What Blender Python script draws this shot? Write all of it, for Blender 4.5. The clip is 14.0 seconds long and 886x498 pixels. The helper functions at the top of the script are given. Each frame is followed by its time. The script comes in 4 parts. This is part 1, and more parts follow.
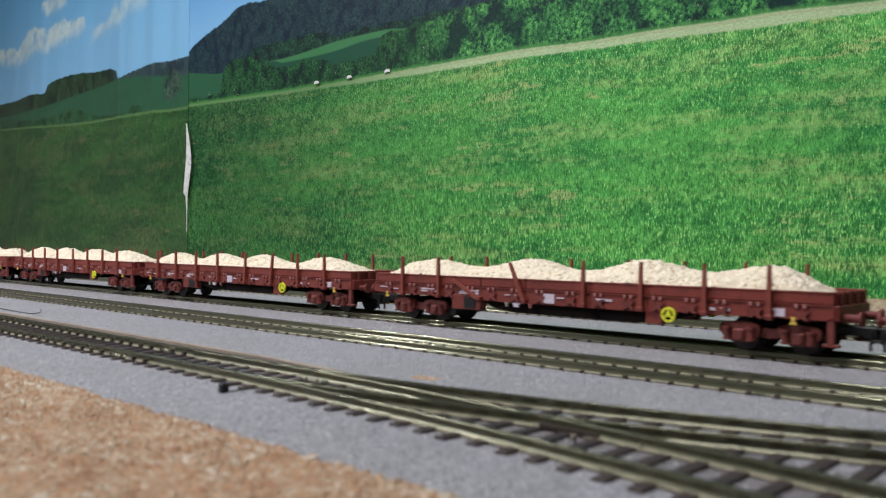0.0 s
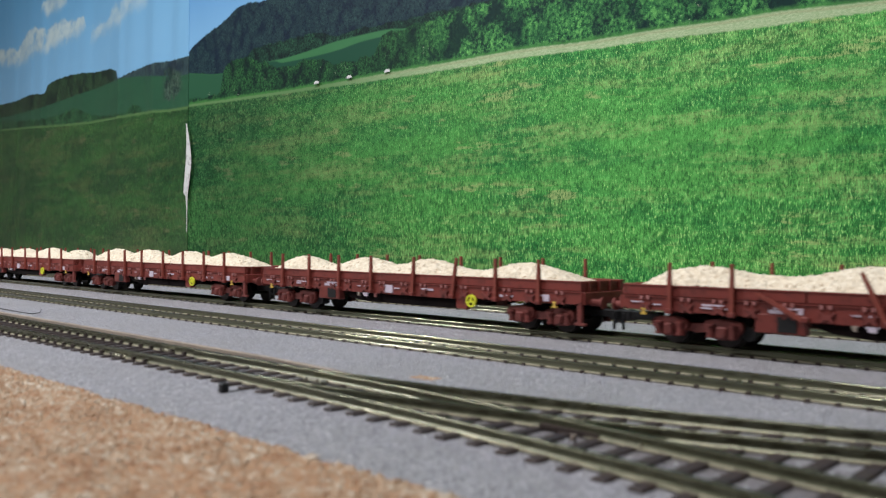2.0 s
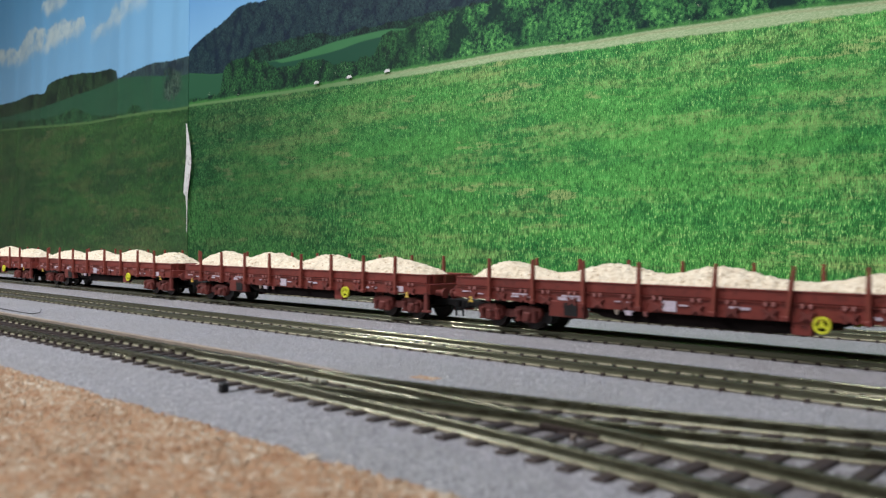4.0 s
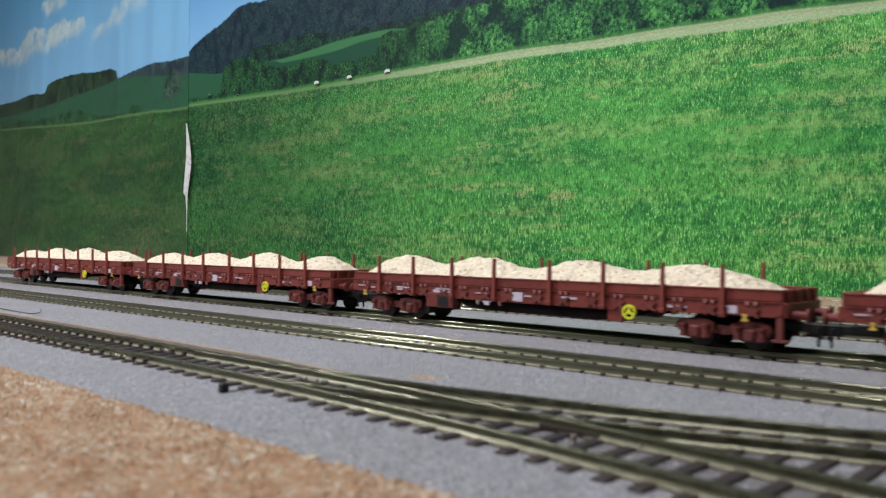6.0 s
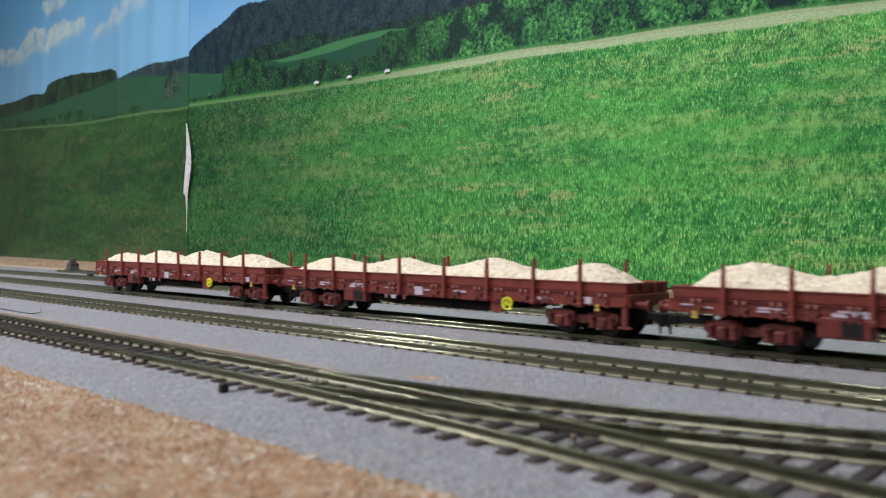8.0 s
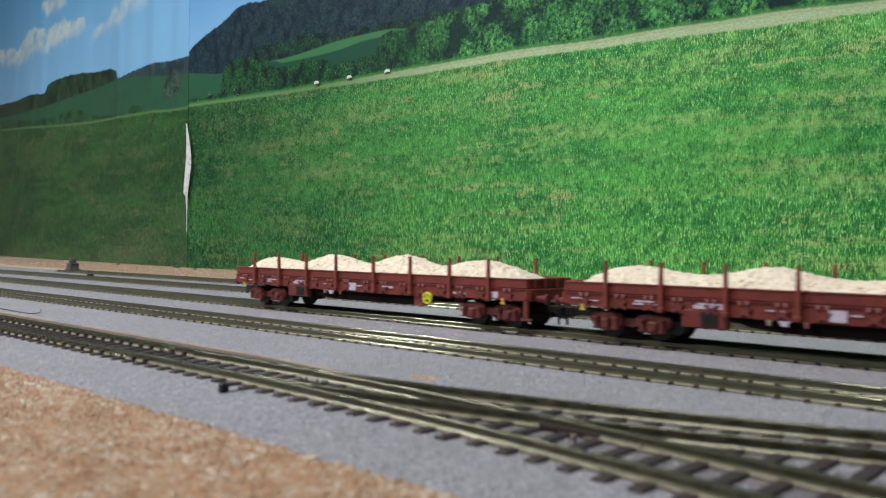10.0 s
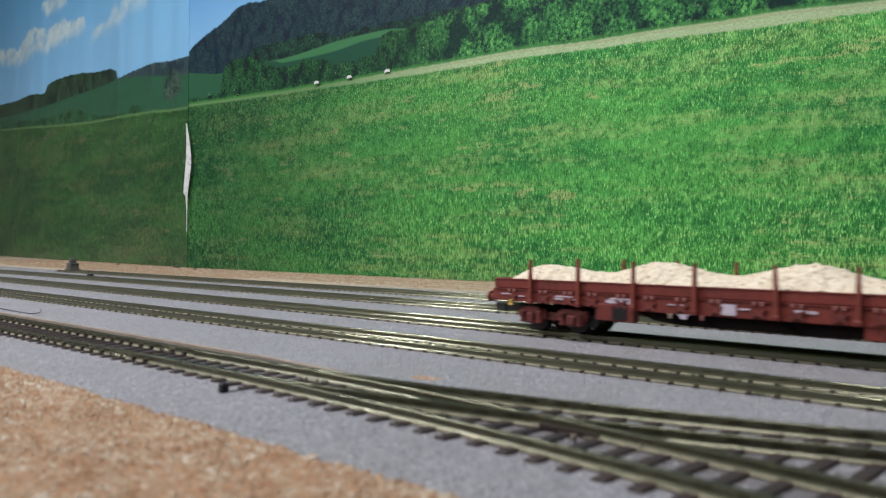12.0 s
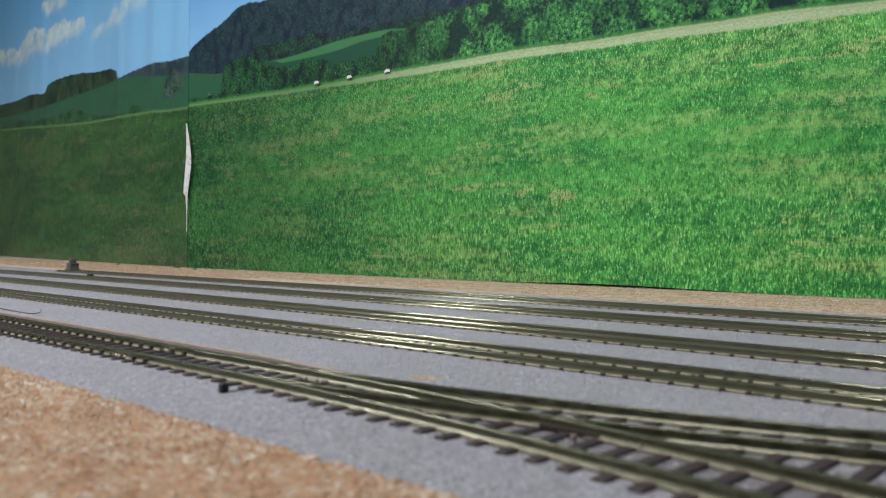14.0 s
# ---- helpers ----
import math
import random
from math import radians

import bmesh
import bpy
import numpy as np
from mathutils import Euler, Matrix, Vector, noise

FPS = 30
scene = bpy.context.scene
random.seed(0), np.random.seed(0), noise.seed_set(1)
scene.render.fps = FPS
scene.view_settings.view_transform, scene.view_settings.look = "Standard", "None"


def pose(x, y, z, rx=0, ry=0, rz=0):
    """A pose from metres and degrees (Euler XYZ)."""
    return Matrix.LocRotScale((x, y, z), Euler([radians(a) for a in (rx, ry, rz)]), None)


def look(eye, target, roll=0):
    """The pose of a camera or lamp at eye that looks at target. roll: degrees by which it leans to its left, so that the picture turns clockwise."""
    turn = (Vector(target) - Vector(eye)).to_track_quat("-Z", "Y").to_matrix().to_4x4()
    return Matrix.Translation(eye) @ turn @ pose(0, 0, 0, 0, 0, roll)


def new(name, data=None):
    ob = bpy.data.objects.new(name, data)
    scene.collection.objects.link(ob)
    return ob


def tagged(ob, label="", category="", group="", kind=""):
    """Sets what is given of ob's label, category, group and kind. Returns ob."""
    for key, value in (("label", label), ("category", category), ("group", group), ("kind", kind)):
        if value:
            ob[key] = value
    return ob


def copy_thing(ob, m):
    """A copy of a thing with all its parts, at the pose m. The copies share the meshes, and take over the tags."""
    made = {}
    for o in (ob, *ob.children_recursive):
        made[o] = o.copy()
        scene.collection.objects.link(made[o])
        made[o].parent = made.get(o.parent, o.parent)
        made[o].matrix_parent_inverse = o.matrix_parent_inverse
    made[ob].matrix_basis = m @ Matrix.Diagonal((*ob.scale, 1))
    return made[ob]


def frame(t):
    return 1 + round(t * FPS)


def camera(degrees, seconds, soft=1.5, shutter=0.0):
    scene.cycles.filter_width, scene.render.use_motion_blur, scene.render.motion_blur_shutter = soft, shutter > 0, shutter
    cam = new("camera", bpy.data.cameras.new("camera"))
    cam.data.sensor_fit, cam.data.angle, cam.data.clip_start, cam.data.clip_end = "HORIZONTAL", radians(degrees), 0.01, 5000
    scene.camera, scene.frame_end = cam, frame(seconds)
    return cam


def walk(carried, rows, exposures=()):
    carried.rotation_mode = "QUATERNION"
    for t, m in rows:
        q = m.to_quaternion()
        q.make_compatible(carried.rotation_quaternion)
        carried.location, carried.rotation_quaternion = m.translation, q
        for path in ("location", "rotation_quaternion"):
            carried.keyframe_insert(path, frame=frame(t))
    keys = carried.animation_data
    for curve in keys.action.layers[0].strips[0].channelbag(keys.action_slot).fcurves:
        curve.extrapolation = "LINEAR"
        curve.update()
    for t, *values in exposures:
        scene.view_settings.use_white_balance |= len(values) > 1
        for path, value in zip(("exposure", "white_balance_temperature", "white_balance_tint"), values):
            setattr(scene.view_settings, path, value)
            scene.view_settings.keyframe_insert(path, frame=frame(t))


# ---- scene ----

MM = 0.001

# ---- camera ----
cam = camera(55.21, 14.0, soft=1.2, shutter=0.5)
cam.data.dof.use_dof = True
cam.data.dof.focus_distance = 0.60
cam.data.dof.aperture_fstop = 27.0
CAM_POSE = look((0.0, -0.28878, 0.03893), (-0.34363, 0.07441, 0.03579), 0.472)
walk(cam, [(0.0, CAM_POSE), (14.0, CAM_POSE)])

# ---- world, lamps, exposure ----
world = bpy.data.worlds.new("world")
world.use_nodes = True
scene.world = world
world.node_tree.nodes["Background"].inputs[0].default_value = (0.9, 0.95, 1.0, 1)
world.node_tree.nodes["Background"].inputs[1].default_value = 0.05
scene.view_settings.exposure = 0.0


STRIP_DOWN = pose(-1.52, -0.90, 1.00)
STRIP_TILTED = look((-0.20, -0.36, 0.95), (-0.65, 0.34, 0.42))


def tube_lamp(place, watts, width, length):
    lamp = bpy.data.lights.new("tube_light", "AREA")
    lamp.shape, lamp.size, lamp.size_y, lamp.energy = "RECTANGLE", width, length, watts
    lamp.color = (0.985, 0.985, 1.0)
    new("tube_light", lamp).matrix_world = place


tube_lamp(STRIP_DOWN, 32, 0.05, 0.4)
tube_lamp(STRIP_TILTED, 13.5, 0.45, 0.20)


# ---- materials ----
class Nodes:
    """A small builder of node materials."""

    def __init__(self, name, rough=0.6, metal=0.0, spec=0.5):
        self.mat = bpy.data.materials.new(name)
        self.mat.use_nodes = True
        self.tree = self.mat.node_tree
        self.bsdf = self.tree.nodes["Principled BSDF"]
        self.bsdf.inputs["Roughness"].default_value = rough
        self.bsdf.inputs["Metallic"].default_value = metal
        self.bsdf.inputs["Specular IOR Level"].default_value = spec

    def node(self, kind, **inputs):
        n = self.tree.nodes.new(kind)
        for key, value in inputs.items():
            self.put(n.inputs[key.replace("_", " ")], value)
        return n

    def put(self, socket, value):
        if isinstance(value, bpy.types.NodeSocket):
            self.tree.links.new(value, socket)
        elif isinstance(value, tuple) and len(value) == 3 and socket.type == "RGBA":
            socket.default_value = (*value, 1)
        else:
            socket.default_value = value

    def coords(self, kind="Object"):
        return self.tree.nodes.new("ShaderNodeTexCoord").outputs[kind]

    def math(self, op, a, b=0.0, c=0.0):
        n = self.tree.nodes.new("ShaderNodeMath")
        n.operation = op
        for i, v in enumerate((a, b, c)):
            self.put(n.inputs[i], v)
        return n.outputs[0]

    def step(self, value, lo, hi):
        n = self.tree.nodes.new("ShaderNodeMapRange")
        n.interpolation_type = "SMOOTHSTEP"
        self.put(n.inputs[0], value)
        self.put(n.inputs[1], lo)
        self.put(n.inputs[2], hi)
        return n.outputs[0]

    def scaled(self, vector, x, y, z, shift=(0, 0, 0), turn=(0, 0, 0)):
        n = self.tree.nodes.new("ShaderNodeMapping")
        self.put(n.inputs[0], vector)
        n.inputs[1].default_value = shift
        n.inputs[2].default_value = turn
        n.inputs[3].default_value = (x, y, z)
        return n.outputs[0]

    def noise(self, vector, scale, detail=3.0, rough=0.55):
        n = self.tree.nodes.new("ShaderNodeTexNoise")
        self.put(n.inputs["Vector"], vector)
        n.inputs["Scale"].default_value = scale
        n.inputs["Detail"].default_value = detail
        n.inputs["Roughness"].default_value = rough
        return n.outputs[0]

    def voronoi(self, vector, scale, out="Distance", feature="F1"):
        n = self.tree.nodes.new("ShaderNodeTexVoronoi")
        n.feature = feature
        self.put(n.inputs["Vector"], vector)
        n.inputs["Scale"].default_value = scale
        return n.outputs[out]

    def mix(self, fac, a, b, blend="MIX"):
        n = self.tree.nodes.new("ShaderNodeMix")
        n.data_type, n.blend_type = "RGBA", blend
        self.put(n.inputs[0], fac)
        self.put(n.inputs[6], a)
        self.put(n.inputs[7], b)
        return n.outputs[2]

    def curve(self, x, points):
        """A function of x given by points, both in 0..1."""
        n = self.tree.nodes.new("ShaderNodeFloatCurve")
        line = n.mapping.curves[0]
        pts = sorted(points)
        line.points[0].location, line.points[1].location = pts[0], pts[-1]
        for p in pts[1:-1]:
            line.points.new(*p)
        for p in line.points:
            p.handle_type = "AUTO_CLAMPED"
        n.mapping.update()
        self.put(n.inputs["Value"], x)
        return n.outputs[0]

    def bump(self, height, strength, distance):
        n = self.node("ShaderNodeBump", Height=height, Strength=strength, Distance=distance)
        self.put(self.bsdf.inputs["Normal"], n.outputs[0])

    def color(self, value):
        self.put(self.bsdf.inputs["Base Color"], value)
        return self.mat

    def rough(self, value):
        self.put(self.bsdf.inputs["Roughness"], value)


def painted(name, base, dark, rough=0.55, metal=0.0, scale=300.0, spec=0.4, bump=0.15, worn=None):
    """Paint or moulded plastic with a little dirt at two scales."""
    n = Nodes(name, rough, metal, spec)
    v = n.coords()
    big = n.step(n.noise(v, scale * 0.25), 0.35, 0.7)
    fine = n.noise(v, scale * 4, 2)
    col = n.mix(big, base, dark)
    col = n.mix(n.step(fine, 0.5, 0.8), col, tuple(c * 0.6 for c in dark))
    if worn:
        col = n.mix(n.step(n.noise(v, scale, 4), 0.62, 0.7), col, worn)
    n.rough(n.math("MULTIPLY_ADD", fine, 0.25, rough - 0.12))
    n.bump(fine, bump, 0.0002)
    return n.color(col)


def ballast_material():
    n = Nodes("grey_ballast_mat", 0.75, 0, 0.9)
    v = n.coords()
    cell = n.voronoi(v, 2300, "Color")
    grain = n.voronoi(v, 2300)
    tone = n.node("ShaderNodeSeparateColor", Color=cell).outputs[0]
    patch = n.noise(v, 22, 4)
    col = n.mix(tone, (0.115, 0.111, 0.125), (0.55, 0.533, 0.585))
    col = n.mix(n.math("MULTIPLY", n.step(patch, 0.35, 0.75), 0.35), col, (0.25, 0.235, 0.235))
    pit = n.math("MULTIPLY", n.step(n.voronoi(v, 640), 0.34, 0.16), n.step(n.noise(v, 240, 2), 0.46, 0.56))
    col = n.mix(n.math("MULTIPLY", pit, 0.5), col, (0.055, 0.052, 0.055))
    # darker brown between the rails of the turnout
    xyz = n.node("ShaderNodeSeparateXYZ", Vector=v).outputs
    off = n.math("ABSOLUTE", n.math("ADD", xyz[1], 0.150))
    turnout_brown = n.math("MULTIPLY", n.step(n.math("MULTIPLY_ADD", n.noise(v, 90, 4), 0.012, off), 0.024, 0.013), n.step(xyz[0], -0.22, -0.14))
    col = n.mix(n.math("MULTIPLY", turnout_brown, 0.6), col, (0.085, 0.062, 0.058))
    glint = n.step(tone, 0.955, 0.975)
    col = n.mix(glint, col, (0.62, 0.62, 0.62))
    spark = n.node("ShaderNodeSeparateColor", Color=n.voronoi(v, 1000, "Color")).outputs[1]
    spark = n.math("MULTIPLY", n.step(spark, 0.952, 0.962), n.step(n.voronoi(v, 1000), 0.40, 0.30))
    col = n.mix(spark, col, (0.92, 0.92, 0.92))
    n.rough(n.math("MULTIPLY_ADD", glint, -0.3, 0.52))
    n.bump(n.math("ADD", n.math("MULTIPLY", grain, -0.7), n.math("MULTIPLY", n.noise(v, 800, 3), 1.3)), 1.0, 0.0007)
    return n.color(col)


def tan_gravel_material(name, gain=1.0):
    n = Nodes(name, 0.7, 0, 0.4)
    v = n.coords()
    isl = n.tree.nodes.new("ShaderNodeNewGeometry").outputs["Random Per Island"]
    ramp = n.tree.nodes.new("ShaderNodeValToRGB")
    stops = [(0.0, (0.24, 0.110, 0.05)), (0.3, (0.36, 0.200, 0.105)), (0.52, (0.38, 0.255, 0.16)), (0.72, (0.43, 0.33, 0.235)), (1.0, (0.62, 0.54, 0.44))]
    while len(ramp.color_ramp.elements) < len(stops):
        ramp.color_ramp.elements.new(0.5)
    for el, (p, c) in zip(ramp.color_ramp.elements, stops):
        el.position, el.color = p, (*(v * gain for v in c), 1)
    n.put(ramp.inputs[0], n.math("ADD", n.math("MULTIPLY", isl, 0.75), n.math("MULTIPLY_ADD", n.noise(v, 200, 4), 1.2, -0.48)))
    n.bump(n.noise(v, 1600, 3), 0.3, 0.0004)
    col = n.mix(n.math("MULTIPLY", n.noise(v, 2500, 2), 0.25), ramp.outputs[0], (0.28, 0.20, 0.14))
    return n.color(col)


def sand_load_material():
    n = Nodes("pale_sand", 0.85, 0, 0.3)
    v = n.coords()
    tone = n.node("ShaderNodeSeparateColor", Color=n.voronoi(v, 1100, "Color")).outputs[0]
    col = n.mix(tone, (0.64, 0.545, 0.41), (0.84, 0.765, 0.63))
    col = n.mix(n.step(tone, 0.93, 0.96), col, (0.42, 0.31, 0.20))
    col = n.mix(n.math("MULTIPLY", n.step(n.noise(v, 120, 3), 0.45, 0.75), 0.4), col, (0.72, 0.61, 0.46))
    n.bump(n.math("ADD", n.voronoi(v, 1100), n.noise(v, 500, 3)), 0.6, 0.0005)
    return n.color(col)


def rail_material(name, dull, gain=1.0):
    n = Nodes(name, 0.26, 0.5)
    v = n.coords()
    s = n.noise(n.scaled(v, 30, 900, 900), 1, 4)
    z = n.node("ShaderNodeSeparateXYZ", Vector=v).outputs[2]
    # tarnished web, dusty foot, rubbed head; foot and head also paler as if lit
    col = n.mix(n.step(s, 0.35, 0.75), (0.155, 0.156, 0.100), (0.100, 0.105, 0.068))
    foot = n.math("MULTIPLY", n.step(z, 0.00186, 0.00174), n.step(n.noise(v, 260, 3), 0.30, 0.55))
    col = n.mix(foot, col, (0.30, 0.27, 0.19))
    head = n.step(z, 0.0036, 0.00385)
    col = n.mix(head, col, tuple(c * gain for c in (0.22, 0.215, 0.145)))
    n.put(n.bsdf.inputs["Metallic"], n.math("MULTIPLY_ADD", foot, -0.5, n.math("MULTIPLY_ADD", head, 0.4, 0.5)))
    n.rough(n.math("MULTIPLY_ADD", foot, 0.5, n.math("MULTIPLY_ADD", s, 0.12, 0.11 + dull)))
    n.bump(s, 0.08, 0.0002)
    return n.color(col)


M_BALLAST = ballast_material()
M_TAN = tan_gravel_material("tan_gravel", 1.08)
M_TAN_PALE = tan_gravel_material("pale_tan_gravel", 1.0)
M_SAND = sand_load_material()
M_RAIL = rail_material("nickel_rail", 0.0)
# rougher rail, its head colour lowered for the shade near the front
M_RAIL_DULL_SHADED = rail_material("dull_shaded_nickel_rail", 0.10, 0.42)
M_SLEEPER = painted("sleeper_plastic", (0.050, 0.033, 0.028), (0.032, 0.022, 0.020), 0.6, 0, 400)
M_RED = painted("oxide_red", (0.205, 0.037, 0.028), (0.160, 0.030, 0.023), 0.5, 0, 120, 0.45, 0.08)
M_RED_DARK = painted("oxide_red_bogie", (0.200, 0.046, 0.038), (0.115, 0.028, 0.024), 0.6, 0, 300, 0.35, 0.2)
M_RUST = painted("stake_red", (0.24, 0.055, 0.038), (0.19, 0.040, 0.030), 0.5, 0, 300)
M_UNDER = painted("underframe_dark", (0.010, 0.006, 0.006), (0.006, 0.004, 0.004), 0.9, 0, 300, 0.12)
M_BLACK = painted("black_plastic", (0.014, 0.014, 0.015), (0.008, 0.008, 0.009), 0.5, 0, 300)
M_WHEEL = painted("dark_wheel_steel", (0.035, 0.028, 0.026), (0.02, 0.016, 0.015), 0.4, 0.5, 300)
M_YELLOW = painted("signal_yellow", (0.74, 0.76, 0.05), (0.66, 0.66, 0.04), 0.45, 0, 300)
M_AMBER = painted("amber_yellow", (0.70, 0.48, 0.10), (0.62, 0.40, 0.08), 0.45, 0, 300)
M_PRINT = painted("white_print", (0.62, 0.55, 0.64), (0.54, 0.46, 0.55), 0.5, 0, 300)
M_PINK = painted("pale_red_print", (0.40, 0.17, 0.16), (0.34, 0.13, 0.12), 0.5, 0, 300)
M_CORK = painted("pale_cork", (0.38, 0.31, 0.25), (0.30, 0.25, 0.21), 0.8, 0, 300, 0.3, 0.3)
M_WALL = painted("room_paint", (0.24, 0.235, 0.22), (0.21, 0.205, 0.19), 0.85, 0, 6)
M_WOOD = painted("brown_board", (0.20, 0.13, 0.08), (0.14, 0.09, 0.05), 0.6, 0, 30)
M_LAMP = painted("lamp_white", (0.8, 0.8, 0.8), (0.75, 0.75, 0.75), 0.4, 0, 20)
M_NICKEL = painted("bright_nickel", (0.55, 0.53, 0.42), (0.42, 0.40, 0.30), 0.3, 0.7, 300)
M_STONE = painted("grey_moulding", (0.085, 0.080, 0.075), (0.06, 0.055, 0.05), 0.7, 0, 200)
M_BUNCH = painted("white_paper", (0.56, 0.57, 0.58), (0.48, 0.48, 0.49), 0.6, 0, 40)


# ---- mesh helpers (all lengths in millimetres) ----
def add_box(bm, x0, x1, y0, y1, z0, z1, bevel=0.0):
    vs = [bm.verts.new((x * MM, y * MM, z * MM)) for z in (z0, z1) for y in (y0, y1) for x in (x0, x1)]
    fs = [bm.faces.new([vs[i] for i in q]) for q in ((0, 2, 3, 1), (4, 5, 7, 6), (0, 1, 5, 4), (2, 6, 7, 3), (0, 4, 6, 2), (1, 3, 7, 5))]
    if bevel:
        edges = list({ed for fc in fs for ed in fc.edges})
        bmesh.ops.bevel(bm, geom=edges, offset=bevel * MM, segments=1, affect="EDGES", profile=0.5)
    return vs


def add_cyl(bm, centre, radius, depth, axis="Y", segments=20, inner=0.0):
    turn = {"Y": pose(0, 0, 0, 90), "X": pose(0, 0, 0, 0, 90), "Z": pose(0, 0, 0)}[axis]
    m = Matrix.Translation(Vector(centre) * MM) @ turn
    if not inner:
        return bmesh.ops.create_cone(bm, cap_ends=True, segments=segments, radius1=radius * MM, radius2=radius * MM, depth=depth * MM, matrix=m)
    rings = []
    for rr, zz in ((radius, -0.5), (radius, 0.5), (inner, 0.5), (inner, -0.5)):
        rings.append([bm.verts.new(m @ Vector((rr * MM * math.cos(a), rr * MM * math.sin(a), zz * depth * MM)))
                      for a in (2 * math.pi * i / segments for i in range(segments))])
    for a, b in zip(rings, rings[1:] + rings[:1]):
        for i in range(segments):
            j = (i + 1) % segments
            bm.faces.new((a[i], a[j], b[j], b[i]))


def add_prism(bm, outline, y0, y1):
    """A plate with an outline in x and z, from y0 to y1."""
    a = [bm.verts.new((x * MM, y0 * MM, z * MM)) for x, z in outline]
    b = [bm.verts.new((x * MM, y1 * MM, z * MM)) for x, z in outline]
    bm.faces.new(a)
    bm.faces.new(b[::-1])
    for i in range(len(a)):
        j = (i + 1) % len(a)
        bm.faces.new((a[j], a[i], b[i], b[j]))


def mesh_of(name, bm, material, smooth=False):
    bmesh.ops.recalc_face_normals(bm, faces=bm.faces[:])
    me = bpy.data.meshes.new(name)
    bm.to_mesh(me)
    bm.free()
    me.materials.append(material)
    if smooth:
        for p in me.polygons:
            p.use_smooth = True
    return me


def part(name, bm, material, parent=None, label="", smooth=False):
    ob = new(name, mesh_of(name, bm, material, smooth))
    ob.parent = parent
    if label:
        tagged(ob, label)
    return ob


def shared(name, mesh, parent, m=None):
    ob = new(name, mesh)
    ob.parent = parent
    if m is not None:
        ob.matrix_basis = m
    return ob


def empty(name):
    ob = new(name)
    ob.empty_display_size = 0.01
    return ob


# ---- the room and the table ----
def flat_sheet(name, x0, x1, y0, y1, z, material, thick=2.0, cell=0.0, bumps=0.0):
    bm = bmesh.new()
    if cell:
        nx, ny = int((x1 - x0) / cell) + 1, int((y1 - y0) / cell) + 1
        grid = [[bm.verts.new(((x0 + (x1 - x0) * i / nx) * MM, (y0 + (y1 - y0) * j / ny) * MM,
                               (z + bumps * noise.noise((i * 0.9, j * 0.9, 3.1))) * MM)) for i in range(nx + 1)] for j in range(ny + 1)]
        for j in range(ny):
            for i in range(nx):
                bm.faces.new((grid[j][i], grid[j][i + 1], grid[j + 1][i + 1], grid[j + 1][i]))
    else:
        add_box(bm, x0, x1, y0, y1, z - thick, z)
    return part(name, bm, material)


def build_room():
    for name, box in (("wall_north", (-3300, 1500, 700, 760, -900, 1500)), ("wall_south", (-3300, 1500, -2260, -2200, -900, 1500)),
                      ("wall_west", (-3360, -3300, -2260, 760, -900, 1500)), ("wall_east", (1500, 1560, -2260, 760, -900, 1500))):
        bm = bmesh.new()
        add_box(bm, *box)
        tagged(part(name, bm, M_WALL), "plain pale grey painted wall of the hobby room", "wall", kind="structure")
    bm = bmesh.new()
    add_box(bm, -3360, 1560, -2260, 760, 1500, 1540)
    tagged(part("ceiling", bm, M_WALL), "plain pale grey painted ceiling", "ceiling", kind="structure")
    bm = bmesh.new()
    add_box(bm, -3360, 1560, -2260, 760, -940, -900)
    tagged(part("floor", bm, M_WOOD), "plain brown floor of the room", "floor", kind="structure")
    bm = bmesh.new()
    add_box(bm, -3000, 700, -560, 640, -30, -3)
    tagged(part("baseboard_table", bm, M_WOOD), "brown wooden board that carries the model railway", "table", kind="structure")
    for place, wide, half in ((STRIP_DOWN, 50, 270), (STRIP_TILTED, 250, 120)):
        lamp = empty("ceiling_lamp")
        lamp.location = place.translation
        bm = bmesh.new()
        add_box(bm, -wide, wide, -half, half, 15, 75, 4)
        part("housing", bm, M_LAMP, lamp).matrix_basis = place.to_3x3().to_4x4()
        reach = 1500 - lamp.location.z * 1000 - 45
        for d in (-0.7, 0.7):
            foot = place.to_3x3() @ Vector((wide * d if wide > half else 0, half * d if half > wide else 0, 0))
            bm = bmesh.new()
            add_cyl(bm, (foot.x, foot.y, 45 + reach / 2), 4, reach, "Z", 10)
            part("rod", bm, M_LAMP, lamp)
        tagged(lamp, "white strip lamp hung from the ceiling", "lamp", "ceiling strip lamps")


def build_ground():
    tagged(flat_sheet("ground", -2900, 600, -197.6, 216, 1.1, M_BALLAST, 3),
           "grey fine stone ballast sheet under the tracks", "ground", kind="structure")
    bm = bmesh.new()
    edge = [(-2900, 168), (-1300, 164), (-1010, 160), (-740, 180), (-560, 205), (-380, 216), (600, 216), (600, 620), (-2900, 620)]
    low = [bm.verts.new((x * MM, y * MM, -0.0014)) for x, y in edge]
    high = [bm.verts.new((x * MM, y * MM, 0.0016)) for x, y in edge]
    bm.faces.new(high)
    bm.faces.new(low[::-1])
    for i in range(len(edge)):
        j = (i + 1) % len(edge)
        bm.faces.new((low[i], low[j], high[j], high[i]))
    tagged(part("ground_verge_back", bm, M_TAN_PALE),
           "tan gravel strip in front of the landscape poster", "gravel", kind="structure")
    tagged(flat_sheet("ground_verge_front", -2900, 600, -540, -197.6, 1.5, M_TAN, 3),
           "tan gravel strip at the front of the layout", "gravel", kind="structure")


